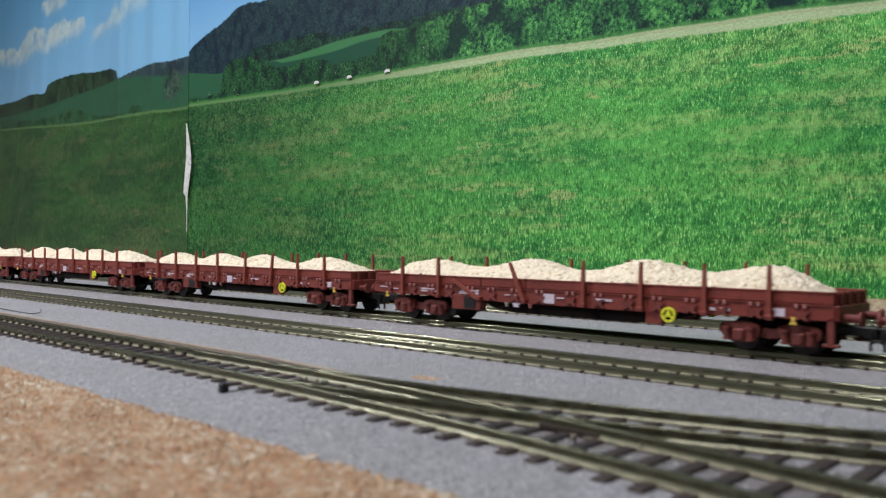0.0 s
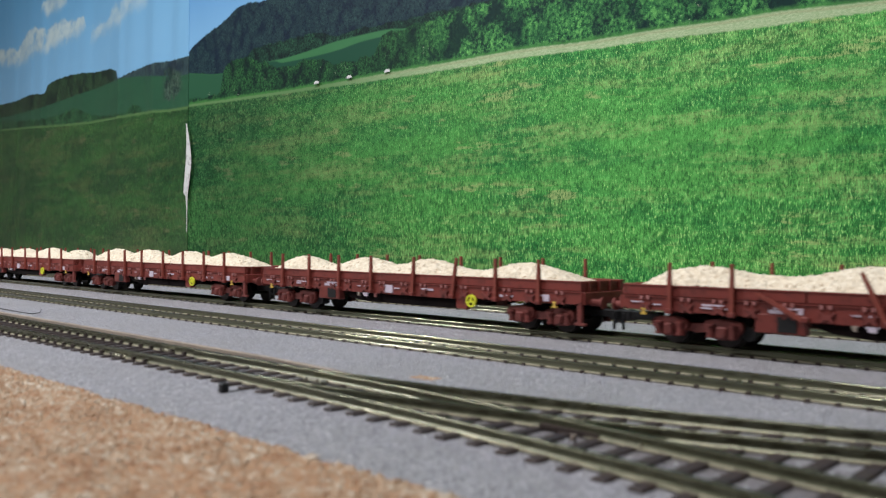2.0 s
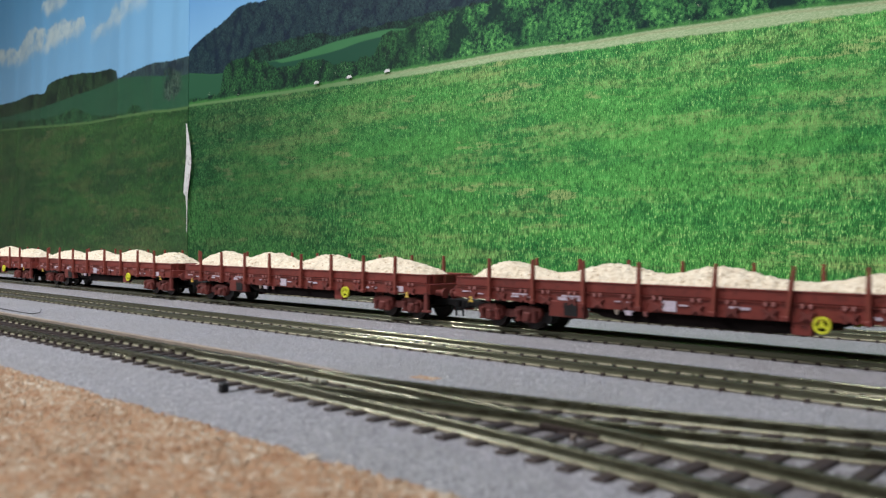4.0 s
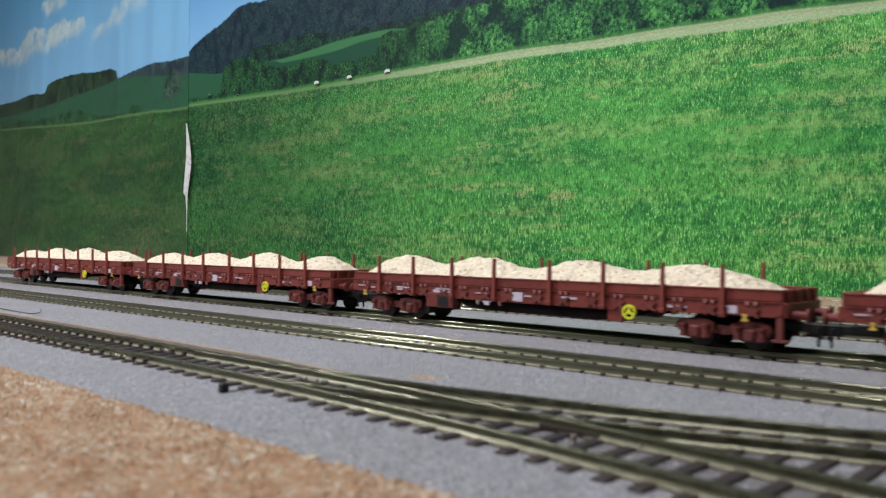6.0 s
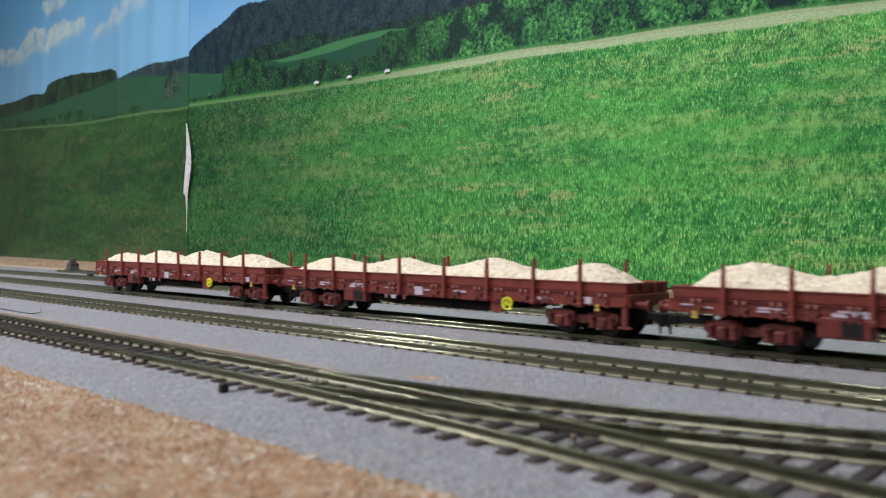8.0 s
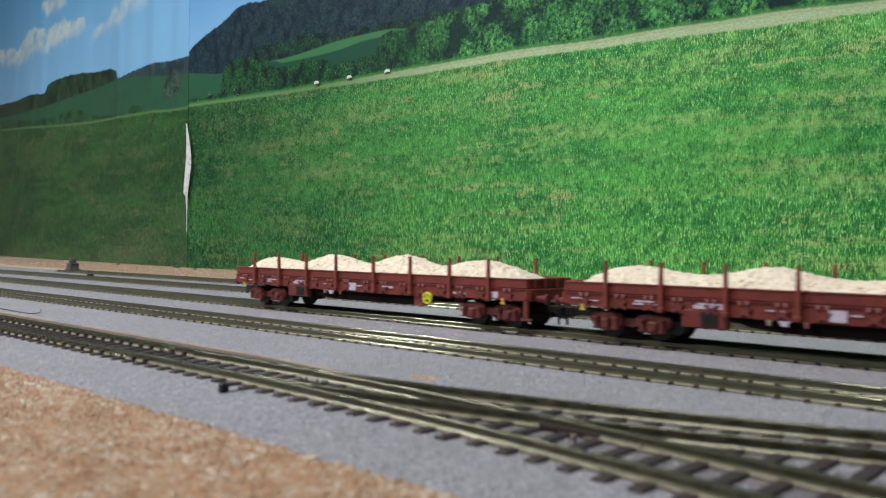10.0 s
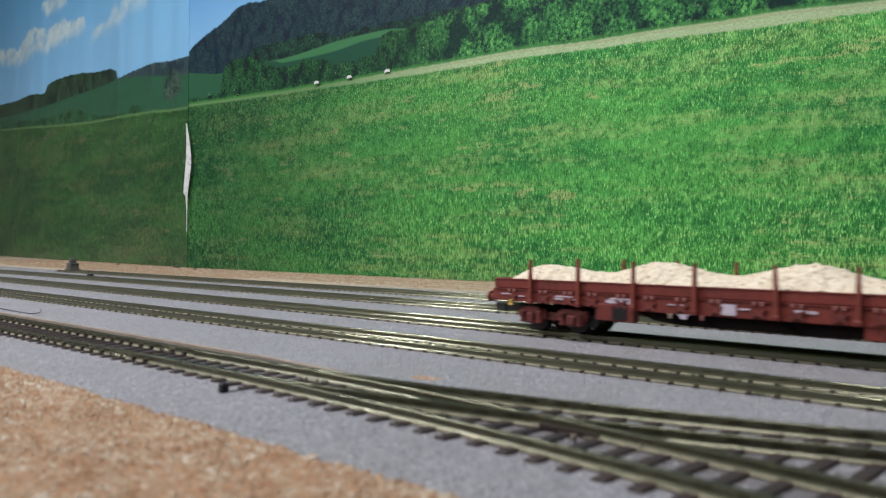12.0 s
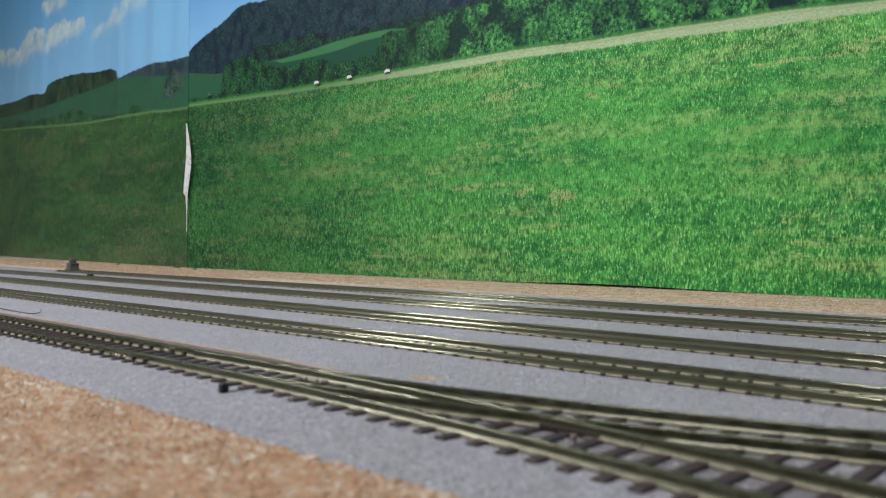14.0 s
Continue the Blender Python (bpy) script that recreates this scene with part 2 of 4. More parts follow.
GRAIN = [(1, 0, 0), (-1, 0, 0), (0, 1, 0), (0, -1, 0), (0, 0, 1), (0, 0, -1)]
GRAIN_FACES = [(0, 2, 4), (2, 1, 4), (1, 3, 4), (3, 0, 4), (2, 0, 5), (1, 2, 5), (3, 1, 5), (0, 3, 5)]
GRAIN2 = [(0.9, 0.1, -0.5), (0.2, 0.95, -0.5), (-0.8, 0.4, -0.5), (-0.5, -0.8, -0.5), (0.5, -0.7, -0.5),
          (0.6, 0.2, 0.4), (0.0, 0.65, 0.5), (-0.6, 0.1, 0.45), (-0.1, -0.6, 0.5), (0.0, 0.0, 0.85)]
GRAIN2_FACES = [(0, 1, 6), (0, 6, 5), (1, 2, 7), (1, 7, 6), (2, 3, 8), (2, 8, 7), (3, 4, 8), (4, 0, 5), (4, 5, 8),
                (5, 6, 9), (6, 7, 9), (7, 8, 9), (8, 5, 9)]


def scatter(name, material, count, x0, x1, y0, y1, z, small, large, shape, faces, seed, dense_at=None, lift=0.0, smooth=False):
    """Loose grains, each a small stone of its own shape, as one mesh."""
    rng = np.random.default_rng(seed)
    base = np.array(shape, float)
    n = len(base)
    u = rng.random(count)
    xs = x0 + (x1 - x0) * (u if dense_at is None else 1 - (1 - u) ** dense_at)
    ys = rng.uniform(y0, y1, count)
    size = rng.uniform(small, large, count)
    yaw = rng.uniform(0, 6.28, count)
    tilt = rng.uniform(-0.5, 0.5, count)
    pts = base[None] * (1 + 0.25 * rng.standard_normal((count, n, 3))) * size[:, None, None]
    px = pts[..., 0] * np.cos(yaw)[:, None] - pts[..., 1] * np.sin(yaw)[:, None]
    py = pts[..., 0] * np.sin(yaw)[:, None] + pts[..., 1] * np.cos(yaw)[:, None]
    pz = pts[..., 2] * 0.36 + px * np.tan(tilt)[:, None] * 0.5
    hill = lift * (0.5 + 0.5 * np.sin(xs * 0.13 + ys * 0.09) * np.sin(ys * 0.21 + 1))
    verts = np.stack([px + xs[:, None], py + ys[:, None], pz + (z + hill + size * 0.02)[:, None]], -1).reshape(-1, 3) * MM
    tri = (np.array(faces)[None] + (np.arange(count) * n)[:, None, None]).reshape(-1, 3)
    me = bpy.data.meshes.new(name)
    me.from_pydata(verts.tolist(), [], tri.tolist())
    me.materials.append(material)
    me.polygons.foreach_set("use_smooth", [smooth] * len(tri))
    return new(name, me)


def build_gravel():
    ob = scatter("gravel", M_TAN, 36000, -420, -60, -286, -196.3, 1.45, 0.30, 0.95, GRAIN2, GRAIN2_FACES, 5, None, 0.25, True)
    tagged(ob, "loose tan and cream gravel along the front edge", "gravel", kind="stuff")
    ob = scatter("gravel", M_TAN_PALE, 46000, -1700, -60, 217, 372, 1.6, 0.3, 0.8, GRAIN2, GRAIN2_FACES, 6, None, 0.9, True)
    tagged(ob, "loose tan gravel below the landscape poster", "gravel", kind="stuff")
    ob = scatter("gravel", M_TAN_PALE, 16000, -1900, -740, 181, 240, 1.6, 0.3, 0.8, GRAIN2, GRAIN2_FACES, 16, None, 0.9, True)
    tagged(ob, "loose tan gravel below the landscape poster", "gravel", kind="stuff")
    ob = scatter("gravel", M_TAN, 160, -171, -163, -121.5, -116.5, 1.15, 0.25, 0.6, GRAIN2, GRAIN2_FACES, 21, None, 0.0, True)
    tagged(ob, "a few tan grains spilled on the grey ballast", "gravel", kind="stuff")
    ob = scatter("ballast_grains", M_BALLAST, 42000, -620, -30, -198, 60, 1.1, 0.12, 0.30, GRAIN, GRAIN_FACES, 7)
    tagged(ob, "fine loose grey ballast grains between the tracks", "ballast", kind="stuff")


# ---- tracks ----
RAIL_HALF = [(1.12, 1.30), (1.12, 1.60), (1.04, 1.68), (0.70, 1.76), (0.45, 1.98), (0.33, 2.4), (0.33, 2.95), (0.47, 3.15),
             (0.55, 3.4), (0.55, 3.66), (0.47, 3.88), (0.28, 4.0)]
RAIL_PROFILE = RAIL_HALF + [(-w, z) for w, z in RAIL_HALF[::-1]]


def rail_along(points):
    """A rail whose middle runs through the points (x, y)."""
    bm = bmesh.new()
    rings = []
    for i, (x, y) in enumerate(points):
        xa, ya = points[max(i - 1, 0)]
        xb, yb = points[min(i + 1, len(points) - 1)]
        d = math.hypot(xb - xa, yb - ya)
        nx, ny = -(yb - ya) / d, (xb - xa) / d
        rings.append([bm.verts.new(((x + nx * w) * MM, (y + ny * w) * MM, z * MM)) for w, z in RAIL_PROFILE])
    n = len(RAIL_PROFILE)
    for a, b in zip(rings, rings[1:]):
        for i in range(n):
            j = (i + 1) % n
            bm.faces.new((a[i], a[j], b[j], b[i]))
    for ring in (rings[0], rings[-1][::-1]):
        bm.faces.new([bm.verts.new(v.co) for v in ring])
    return bm


def sleeper_mesh(length, half=1.35, rails=(-8.8, 8.8)):
    bm = bmesh.new()
    h = length / 2
    add_box(bm, -half, half, -h, h, -0.3, 1.45, 0.25)
    for y in rails:
        for s in (-1, 1):
            add_box(bm, -0.6, 0.6, y + s * 1.1 - 0.55, y + s * 1.1 + 0.55, 1.4, 2.2)
    return mesh_of("sleeper", bm, M_SLEEPER)


def straight_track(y, x0, x1, pitch, label, sleeper, slant=0.0):
    track = empty("railway_track")
    track.matrix_basis = Matrix.Translation((0, y * MM, 0)) @ pose(0, 0, 0, 0, 0, math.degrees(slant))
    for s in (-8.8, 8.8):
        xs = np.linspace(x0, x1, 40)
        part("rail", rail_along([(float(x), s + 0.12 * math.sin(x * 0.011 + y)) for x in xs]), M_RAIL, track, "", True)
    count = int((x1 - x0) / pitch)
    first = max(0, count - 298)
    for i in range(first, count):
        shared("sleeper", sleeper, track, pose((x0 + i * pitch) * MM, 0, random.uniform(-0.34, -0.22) * MM, 0, 0, random.uniform(-0.8, 0.8)))
    return tagged(track, label, "track", "parallel railway tracks")


def build_tracks():
    sl = sleeper_mesh(21.8, 1.1)
    straight_track(157.5, -1036, 260, 7.2, "straight model siding with olive rails and buried brown sleepers", sl, 0.016)
    straight_track(85, -2100, 260, 7.2, "straight model track with olive rails on grey ballast", sl, 0.012)
    straight_track(0, -2100, 260, 7.2, "straight model track that carries the red freight train", sl)
    straight_track(-68.3, -2100, 260, 7.2, "straight empty model track in front of the train", sl, 0.005)


def branch_back(x):
    d = max(0.0, min(x, 30.0) + 220.0)
    return -152.2 + 0.001 * d * d + (max(0.0, x - 30.0) * 0.5)


def branch_front(x):
    d = max(0.0, min(x, 30.0) + 220.0)
    return -152.2 - 0.00034 * d * d - (max(0.0, x - 30.0) * 0.17)


def build_turnout():
    turnout = empty("railway_turnout")
    xs_all = [float(x) for x in np.arange(-1900, 161, 10)]
    part("stock_rail", rail_along([(x, branch_back(x) + 8.8) for x in xs_all]), M_RAIL_DULL_SHADED, turnout, "", True)
    part("stock_rail", rail_along([(x, branch_front(x) - 8.8) for x in xs_all]), M_RAIL_DULL_SHADED, turnout, "", True)
    # blades and closure rails up to the frog, then the rails behind it
    blade = [float(x) for x in np.arange(-246, -95, 6)]
    part("switch_blade", rail_along([(x, branch_back(x) - 8.8 + 1.5 * max(0, (-190 - x) / 56)) for x in blade]), M_RAIL_DULL_SHADED, turnout, "", True)
    part("switch_blade", rail_along([(x, branch_front(x) + 8.8 - 1.5 * max(0, (-190 - x) / 56)) for x in blade]), M_RAIL_DULL_SHADED, turnout, "", True)
    behind = [float(x) for x in np.arange(-98, 161, 8)]
    part("frog_rail", rail_along([(x, branch_back(x) - 8.8) for x in behind]), M_RAIL_DULL_SHADED, turnout, "", True)
    part("frog_rail", rail_along([(x, branch_front(x) + 8.8) for x in behind]), M_RAIL_DULL_SHADED, turnout, "", True)
    # frog filling
    bm = bmesh.new()
    add_prism(bm, [(-104, 1.5), (-90, 1.5), (-90, 2.4), (-104, 2.4)], -150.0, -145.2)
    part("frog", bm, M_SLEEPER, turnout)
    plain = sleeper_mesh(27)
    wide = {}
    x = -1684.0
    count = 0
    while x < 150 and count < 298:
        yb, yf = branch_back(x), branch_front(x)
        if x > -240:
            size = int(round((yb - yf + 28) / 3.0)) * 3
            if size not in wide:
                bm = bmesh.new()
                add_box(bm, -1.5, 1.5, -size / 2, size / 2, -0.3, 1.45, 0.3)
                wide[size] = mesh_of("sleeper", bm, M_SLEEPER)
            me = wide[size]
        else:
            me = plain
        shared("sleeper", me, turnout, pose(x * MM, (yb + yf) / 2 * MM, random.uniform(0.2, 0.35) * MM, 0, 0, random.uniform(-1, 1)))
        x += 7.45
        count += 1
    bm = bmesh.new()
    add_box(bm, -186.8, -184.6, -173.2, -171.2, 1, 3.6, 0.3)
    add_box(bm, -186.3, -185.1, -172, -143, 0.5, 1.3)
    part("switch_lever", bm, M_BLACK, turnout, "small black switch lever")
    bm = bmesh.new()
    add_cyl(bm, (-93.1, -153.6, 2.0), 0.6, 1.0, "Z", 14)
    part("rail_screw", bm, M_CORK, turnout, "brass screw head")
    for x, y, wide in ((-264.5, -143.4, 1.5), (-181.3, -146.7, 1.3), (-263.9, -161.0, 1.5)):
        bm = bmesh.new()
        add_box(bm, x - 4, x + 4, y - wide, y + wide, 1.5, 2.3, 0.2)
        for d in (-2.4, 2.4):
            add_cyl(bm, (x + d, y - wide, 2.3), 0.45, 0.7, "Z", 8)
        part("rail_joiner", bm, M_NICKEL, turnout, "bright nickel rail joiner")
    bm = bmesh.new()
    add_cyl(bm, (-80.2, -150.5, 2.0), 0.5, 0.9, "Z", 14)
    part("rail_screw", bm, M_NICKEL, turnout, "brass screw head")
    tagged(turnout, "model railway turnout with diverging olive rails and brown sleepers", "railway turnout")
    bm = bmesh.new()
    add_prism(bm, [(-600, 1.0), (-156, 1.0), (-158, 1.9), (-190, 3.2), (-220, 3.7), (-600, 3.8)], -137.6, -135.4)
    tagged(part("cork_strip", bm, M_CORK), "pale cork edging strip lying behind the turnout", "strip")


def build_pebbles():
    """Small grey lumps lying at the poster's foot and on the ballast."""
    for x, y, size in ((-1096, 322, 4.2), (-1290, 330, 3.0), (-741.5, 107.4, 1.3), (-1010, 300, 2.6)):
        bm = bmesh.new()
        bmesh.ops.create_icosphere(bm, subdivisions=2, radius=size * MM)
        for v in bm.verts:
            v.co *= 1 + 0.35 * noise.noise(v.co * 400 + Vector((x, y, 0)))
            v.co.z *= 0.55
        ob = part("pebble", bm, M_STONE)
        ob.location = (x * MM, y * MM, (1.4 + size * 0.3) * MM)
        tagged(ob, "small dark grey lump lying on the gravel", "stone", "loose lumps")


def build_wire():
    bm = bmesh.new()
    points = [(-560, -119.5, 1.4), (-520, -119.6, 1.5), (-492, -119.3, 1.6), (-467, -119.5, 1.5), (-450, -118.6, 1.4), (-452, -114, 1.5), (-468, -107, 1.8)]
    for (xa, ya, za), (xb, yb, zb) in zip(points, points[1:]):
        d = Vector((xb - xa, yb - ya, zb - za)) * MM
        m = Matrix.Translation(Vector((xa + xb, ya + yb, za + zb)) * MM / 2) @ d.to_track_quat("Z", "Y").to_matrix().to_4x4()
        bmesh.ops.create_cone(bm, cap_ends=True, segments=8, radius1=0.22 * MM, radius2=0.22 * MM, depth=d.length * 1.02, matrix=m)
    tagged(part("wire", bm, M_BLACK), "thin black wire lying on the grey ballast", "wire")


def build_buffer_stop():
    stop = empty("buffer_stop")
    stop.location = (-1.030, 0.1480, 0.0)
    bm = bmesh.new()
    add_box(bm, -5.5, 5.5, -5.5, 5.5, 1, 12, 0.8)
    add_box(bm, -7.5, 7.5, -7, 7, 1, 5, 0.6)
    part("block", bm, M_STONE, stop)
    bm = bmesh.new()
    add_box(bm, -3, 3, -3.5, 3.5, 12, 17.5, 0.8)
    part("beam", bm, M_STONE, stop)
    for y in (-2.2, 2.2):
        bm = bmesh.new()
        add_cyl(bm, (5.9, y, 10), 1.1, 1.6, "X", 12)
        part("buffer_pad", bm, M_BLACK, stop)
    tagged(stop, "dark grey buffer stop at the end of the siding", "buffer stop")
    bm = bmesh.new()
    add_box(bm, -862, -856, 91, 96, 1, 5.0, 0.6)
    add_box(bm, -860, -858, 96, 112, 0.9, 1.9)
    tagged(part("point_motor", bm, M_BLACK), "small black block beside the siding", "track part")


# ---- the landscape poster ----

# lines of the printed landscape, in metres on the paper
PATH_TOP = [(0.0019, 0.2324), (0.0929, 0.2307), (0.2798, 0.227), (0.3588, 0.2267), (0.4129, 0.2268), (0.4947, 0.2263), (0.5674, 0.2263), (0.6626, 0.2228), (0.7279, 0.2224), (0.7786, 0.2206), (0.824, 0.2204), (0.8655, 0.2178), (0.903, 0.2158)]
PATH_BASE = [(0.0019, 0.2292), (0.093, 0.2269), (0.2799, 0.2229), (0.3589, 0.2209), (0.413, 0.22), (0.4792, 0.2189), (0.5675, 0.2186), (0.6627, 0.2151), (0.728, 0.2138), (0.8241, 0.2099), (0.8656, 0.2094), (0.9031, 0.2082)]
RIDGE = [(-0.0034, 0.3066), (0.0167, 0.3148), (0.0516, 0.3267), (0.0917, 0.3378), (0.1174, 0.3484), (0.1424, 0.3506), (0.1787, 0.3476), (0.2356, 0.3553), (0.3384, 0.3579)]
FIELD_TOP = [(-0.003, 0.2769), (0.0925, 0.2664), (0.1433, 0.2695), (0.2086, 0.2686), (0.2582, 0.2707), (0.3198, 0.275), (0.3676, 0.2754), (0.4036, 0.2747), (0.4296, 0.2717)]
FIELD_MID = [(-0.0028, 0.2764), (0.0925, 0.2659), (0.1434, 0.2688), (0.196, 0.268), (0.213, 0.2636), (0.2689, 0.263), (0.3199, 0.2644), (0.3584, 0.2678), (0.4037, 0.2684), (0.4296, 0.2656)]
WOOD_TOP = [(-0.003, 0.2769), (0.0925, 0.2672), (0.137, 0.2792), (0.1554, 0.2898), (0.214, 0.2911), (0.2791, 0.2907), (0.3197, 0.2816), (0.3582, 0.2833), (0.4123, 0.2807), (0.4625, 0.2812)]
BUSH_TOP = [(-0.0026, 0.2409), (0.0729, 0.2389), (0.0898, 0.2736), (0.1308, 0.2801), (0.1796, 0.2676), (0.2144, 0.2572), (0.2637, 0.261), (0.3201, 0.2486), (0.3586, 0.2486), (0.377, 0.2511), (0.3949, 0.2698), (0.421, 0.2731), (0.4626, 0.2747), (0.4941, 0.2775), (0.5315, 0.2789), (0.5668, 0.2824)]
WEST_RIDGE = [(-1.139, 0.3619), (-1.0326, 0.3561), (-0.8876, 0.3476), (-0.7579, 0.3436), (-0.6787, 0.3358), (-0.6488, 0.3499), (-0.5698, 0.3522), (-0.4706, 0.3463), (-0.3801, 0.336), (-0.2787, 0.321), (-0.2656, 0.3079), (-0.233, 0.3088), (-0.1506, 0.3091), (-0.065, 0.3044), (-0.0043, 0.302)]
WEST_WOOD = [(-1.1384, 0.3316), (-1.032, 0.3257), (-0.8423, 0.3151), (-0.6782, 0.3083), (-0.502, 0.3088), (-0.3512, 0.3074), (-0.2682, 0.3064), (-0.1966, 0.2999), (-0.0647, 0.2827), (-0.0039, 0.2763)]
WEST_SHRUB = [(-1.1382, 0.3234), (-1.0318, 0.3151), (-0.757, 0.2903), (-0.6038, 0.2831), (-0.5016, 0.2856), (-0.4383, 0.2702), (-0.3503, 0.2545), (-0.2321, 0.2491), (-0.1959, 0.2558), (-0.145, 0.2393), (-0.0032, 0.2281)]
WEST_MEADOW = [(-1.1378, 0.3014), (-1.0314, 0.294), (-0.5011, 0.254), (-0.2958, 0.2429), (-0.1272, 0.2338), (-0.0032, 0.2273)]
CLOUD_MAIN = ([(-1.14, 0.500), (-1.0329, 0.4841), (-0.9439, 0.4717), (-0.8877, 0.4572), (-0.8215, 0.4753), (-0.7668, 0.4821), (-0.7103, 0.4739), (-0.649, 0.4602), (-0.6053, 0.4631), (-0.5632, 0.4616), (-0.5028, 0.4499), (-0.452, 0.4462), (-0.435, 0.425)],
              [(-1.14, 0.465), (-1.0323, 0.4523), (-0.8872, 0.4298), (-0.7575, 0.4237), (-0.6045, 0.4211), (-0.5023, 0.4182), (-0.4517, 0.4297), (-0.435, 0.43)])
CLOUD_EAST = ([(-0.425, 0.395), (-0.4091, 0.4136), (-0.3656, 0.4154), (-0.324, 0.4191), (-0.2974, 0.4309), (-0.2586, 0.4323), (-0.1973, 0.4284), (-0.1466, 0.4227), (-0.12, 0.41)],
              [(-0.425, 0.405), (-0.4089, 0.4015), (-0.3512, 0.399), (-0.2968, 0.3948), (-0.2605, 0.3936), (-0.2406, 0.4046), (-0.1852, 0.4079), (-0.1464, 0.4104), (-0.12, 0.42)])
CLOUD_HIGH = ([(-0.72, 0.495), (-0.6955, 0.5171), (-0.6426, 0.5218), (-0.5537, 0.5093), (-0.53, 0.48)],
              [(-0.72, 0.51), (-0.6954, 0.5102), (-0.6495, 0.4896), (-0.6057, 0.4897), (-0.5534, 0.4941), (-0.53, 0.50)])


class Print(Nodes):
    """A printed landscape: areas bounded by lines over the paper's width."""

    def begin(self, left, right, top):
        self.left, self.width, self.top = left, right - left, top
        flat = self.coords()
        self.v = self.scaled(flat, 1, 1, 1, (0, 0.3717, 0))
        xyz = self.node("ShaderNodeSeparateXYZ", Vector=flat)
        self.x, self.z = xyz.outputs[0], xyz.outputs[2]
        self.u = self.math("DIVIDE", self.math("SUBTRACT", self.x, left), self.width)
        return self

    def line(self, points):
        pts = [((x - self.left) / self.width, z / self.top) for x, z in points]
        pts = [p for p in pts if -0.02 <= p[0] <= 1.02]
        if pts[0][0] > 0.001:
            pts.insert(0, (0.0, pts[0][1]))
        if pts[-1][0] < 0.999:
            pts.append((1.0, pts[-1][1]))
        pts = [(min(1, max(0, a)), min(1, max(0, c))) for a, c in pts]
        return self.math("MULTIPLY", self.curve(self.u, pts), self.top)

    def below(self, points, ragged=0.0, size=60.0, soft=0.0012):
        """1 below the line; ragged gives a treetop edge of that height."""
        edge = self.line(points)
        if ragged:
            edge = self.math("MULTIPLY_ADD", self.math("SUBTRACT", self.noise(self.v, size, 5, 0.65), 0.5), ragged * 2, edge)
        d = self.math("SUBTRACT", edge, self.z)
        return self.step(d, -soft, soft)

    def leaves(self, dark, mid, light, size):
        """Printed foliage: clumps with darker gaps and lit tips."""
        bent = self.node("ShaderNodeVectorMath", **{"Vector": self.v})
        bent.operation = "ADD"
        wobble = self.node("ShaderNodeTexNoise", Vector=self.v)
        wobble.inputs["Scale"].default_value = size * 0.22
        wobble.inputs["Detail"].default_value = 5
        soft = self.node("ShaderNodeVectorMath", **{"Vector": wobble.outputs[1]})
        soft.operation = "SCALE"
        soft.inputs["Scale"].default_value = 5.5 / size
        self.put(bent.inputs[1], soft.outputs[0])
        crown = self.voronoi(self.scaled(bent.outputs[0], 1, 1, 0.7), size * 0.22)
        stand = self.noise(self.v, size * 0.14, 5, 0.7)
        leaf = self.noise(self.scaled(self.v, 1, 1, 0.85), size * 1.2, 6, 0.76)
        fleck = self.noise(self.v, size * 2.6, 3, 0.7)
        col = self.mix(self.step(self.math("MULTIPLY_ADD", leaf, -0.8, crown), 0.42, 0.0), dark, mid)
        col = self.mix(self.math("MULTIPLY", self.step(stand, 0.46, 0.70), 0.4), col, dark)
        col = self.mix(self.math("MULTIPLY", self.step(leaf, 0.50, 0.38), 0.75), col, tuple(c * 0.55 for c in dark))
        lit = self.math("MULTIPLY", self.step(leaf, 0.47, 0.60), self.step(crown, 0.9, 0.3))
        lit = self.math("MULTIPLY", lit, self.step(stand, 0.72, 0.40))
        col = self.mix(self.math("MULTIPLY", lit, 0.85), col, light)
        return self.mix(self.math("MULTIPLY", lit, self.step(fleck, 0.54, 0.66)), col, tuple(c * 1.55 + 0.01 for c in light))

    def meadow(self, deep, fresh, dry):
        """Printed grass: blades, tufts and drier streaks."""
        wide = self.noise(self.scaled(self.v, 0.8, 1, 4.0, (0, 0, 0), (0, -0.03, 0)), 6.0, 7, 0.66)
        streak = self.noise(self.scaled(self.v, 0.8, 1, 7.0, (0.4, 0, 0.3), (0, 0.04, 0)), 7.0, 9, 0.72)
        tuft = self.noise(self.scaled(self.v, 1, 1, 0.9), 130, 5, 0.7)

        def blades(size):
            a = self.noise(self.scaled(self.v, 1, 1, 0.36, (0, 0, 0), (0, 0.40, 0)), size, 4, 0.76)
            b = self.noise(self.scaled(self.v, 1, 1, 0.36, (0.3, 0, 0.1), (0, -0.30, 0)), size * 1.15, 4, 0.76)
            return self.math("MULTIPLY", self.math("ADD", a, b), 0.5)

        # the print is finer far up the slope than at its foot
        near = self.step(self.z, 0.20, 0.04)
        mixed = self.tree.nodes.new("ShaderNodeMix")
        for socket, value in zip((mixed.inputs[0], mixed.inputs[2], mixed.inputs[3]), (near, blades(820), blades(560))):
            self.put(socket, value)
        both = mixed.outputs[0]
        lush = self.mix(self.step(wide, 0.40, 0.60), deep, fresh)
        arid = self.math("MULTIPLY", self.step(self.math("MULTIPLY_ADD", self.math("SUBTRACT", tuft, 0.5), 0.45, streak), 0.47, 0.66), 0.75)
        lush = self.mix(arid, lush, dry)
        shade = self.math("MULTIPLY_ADD", self.math("SUBTRACT", tuft, 0.5), 0.28, both)
        col = self.mix(self.math("MULTIPLY", self.step(shade, 0.495, 0.43), 0.72), lush, tuple(c * 0.40 for c in deep))
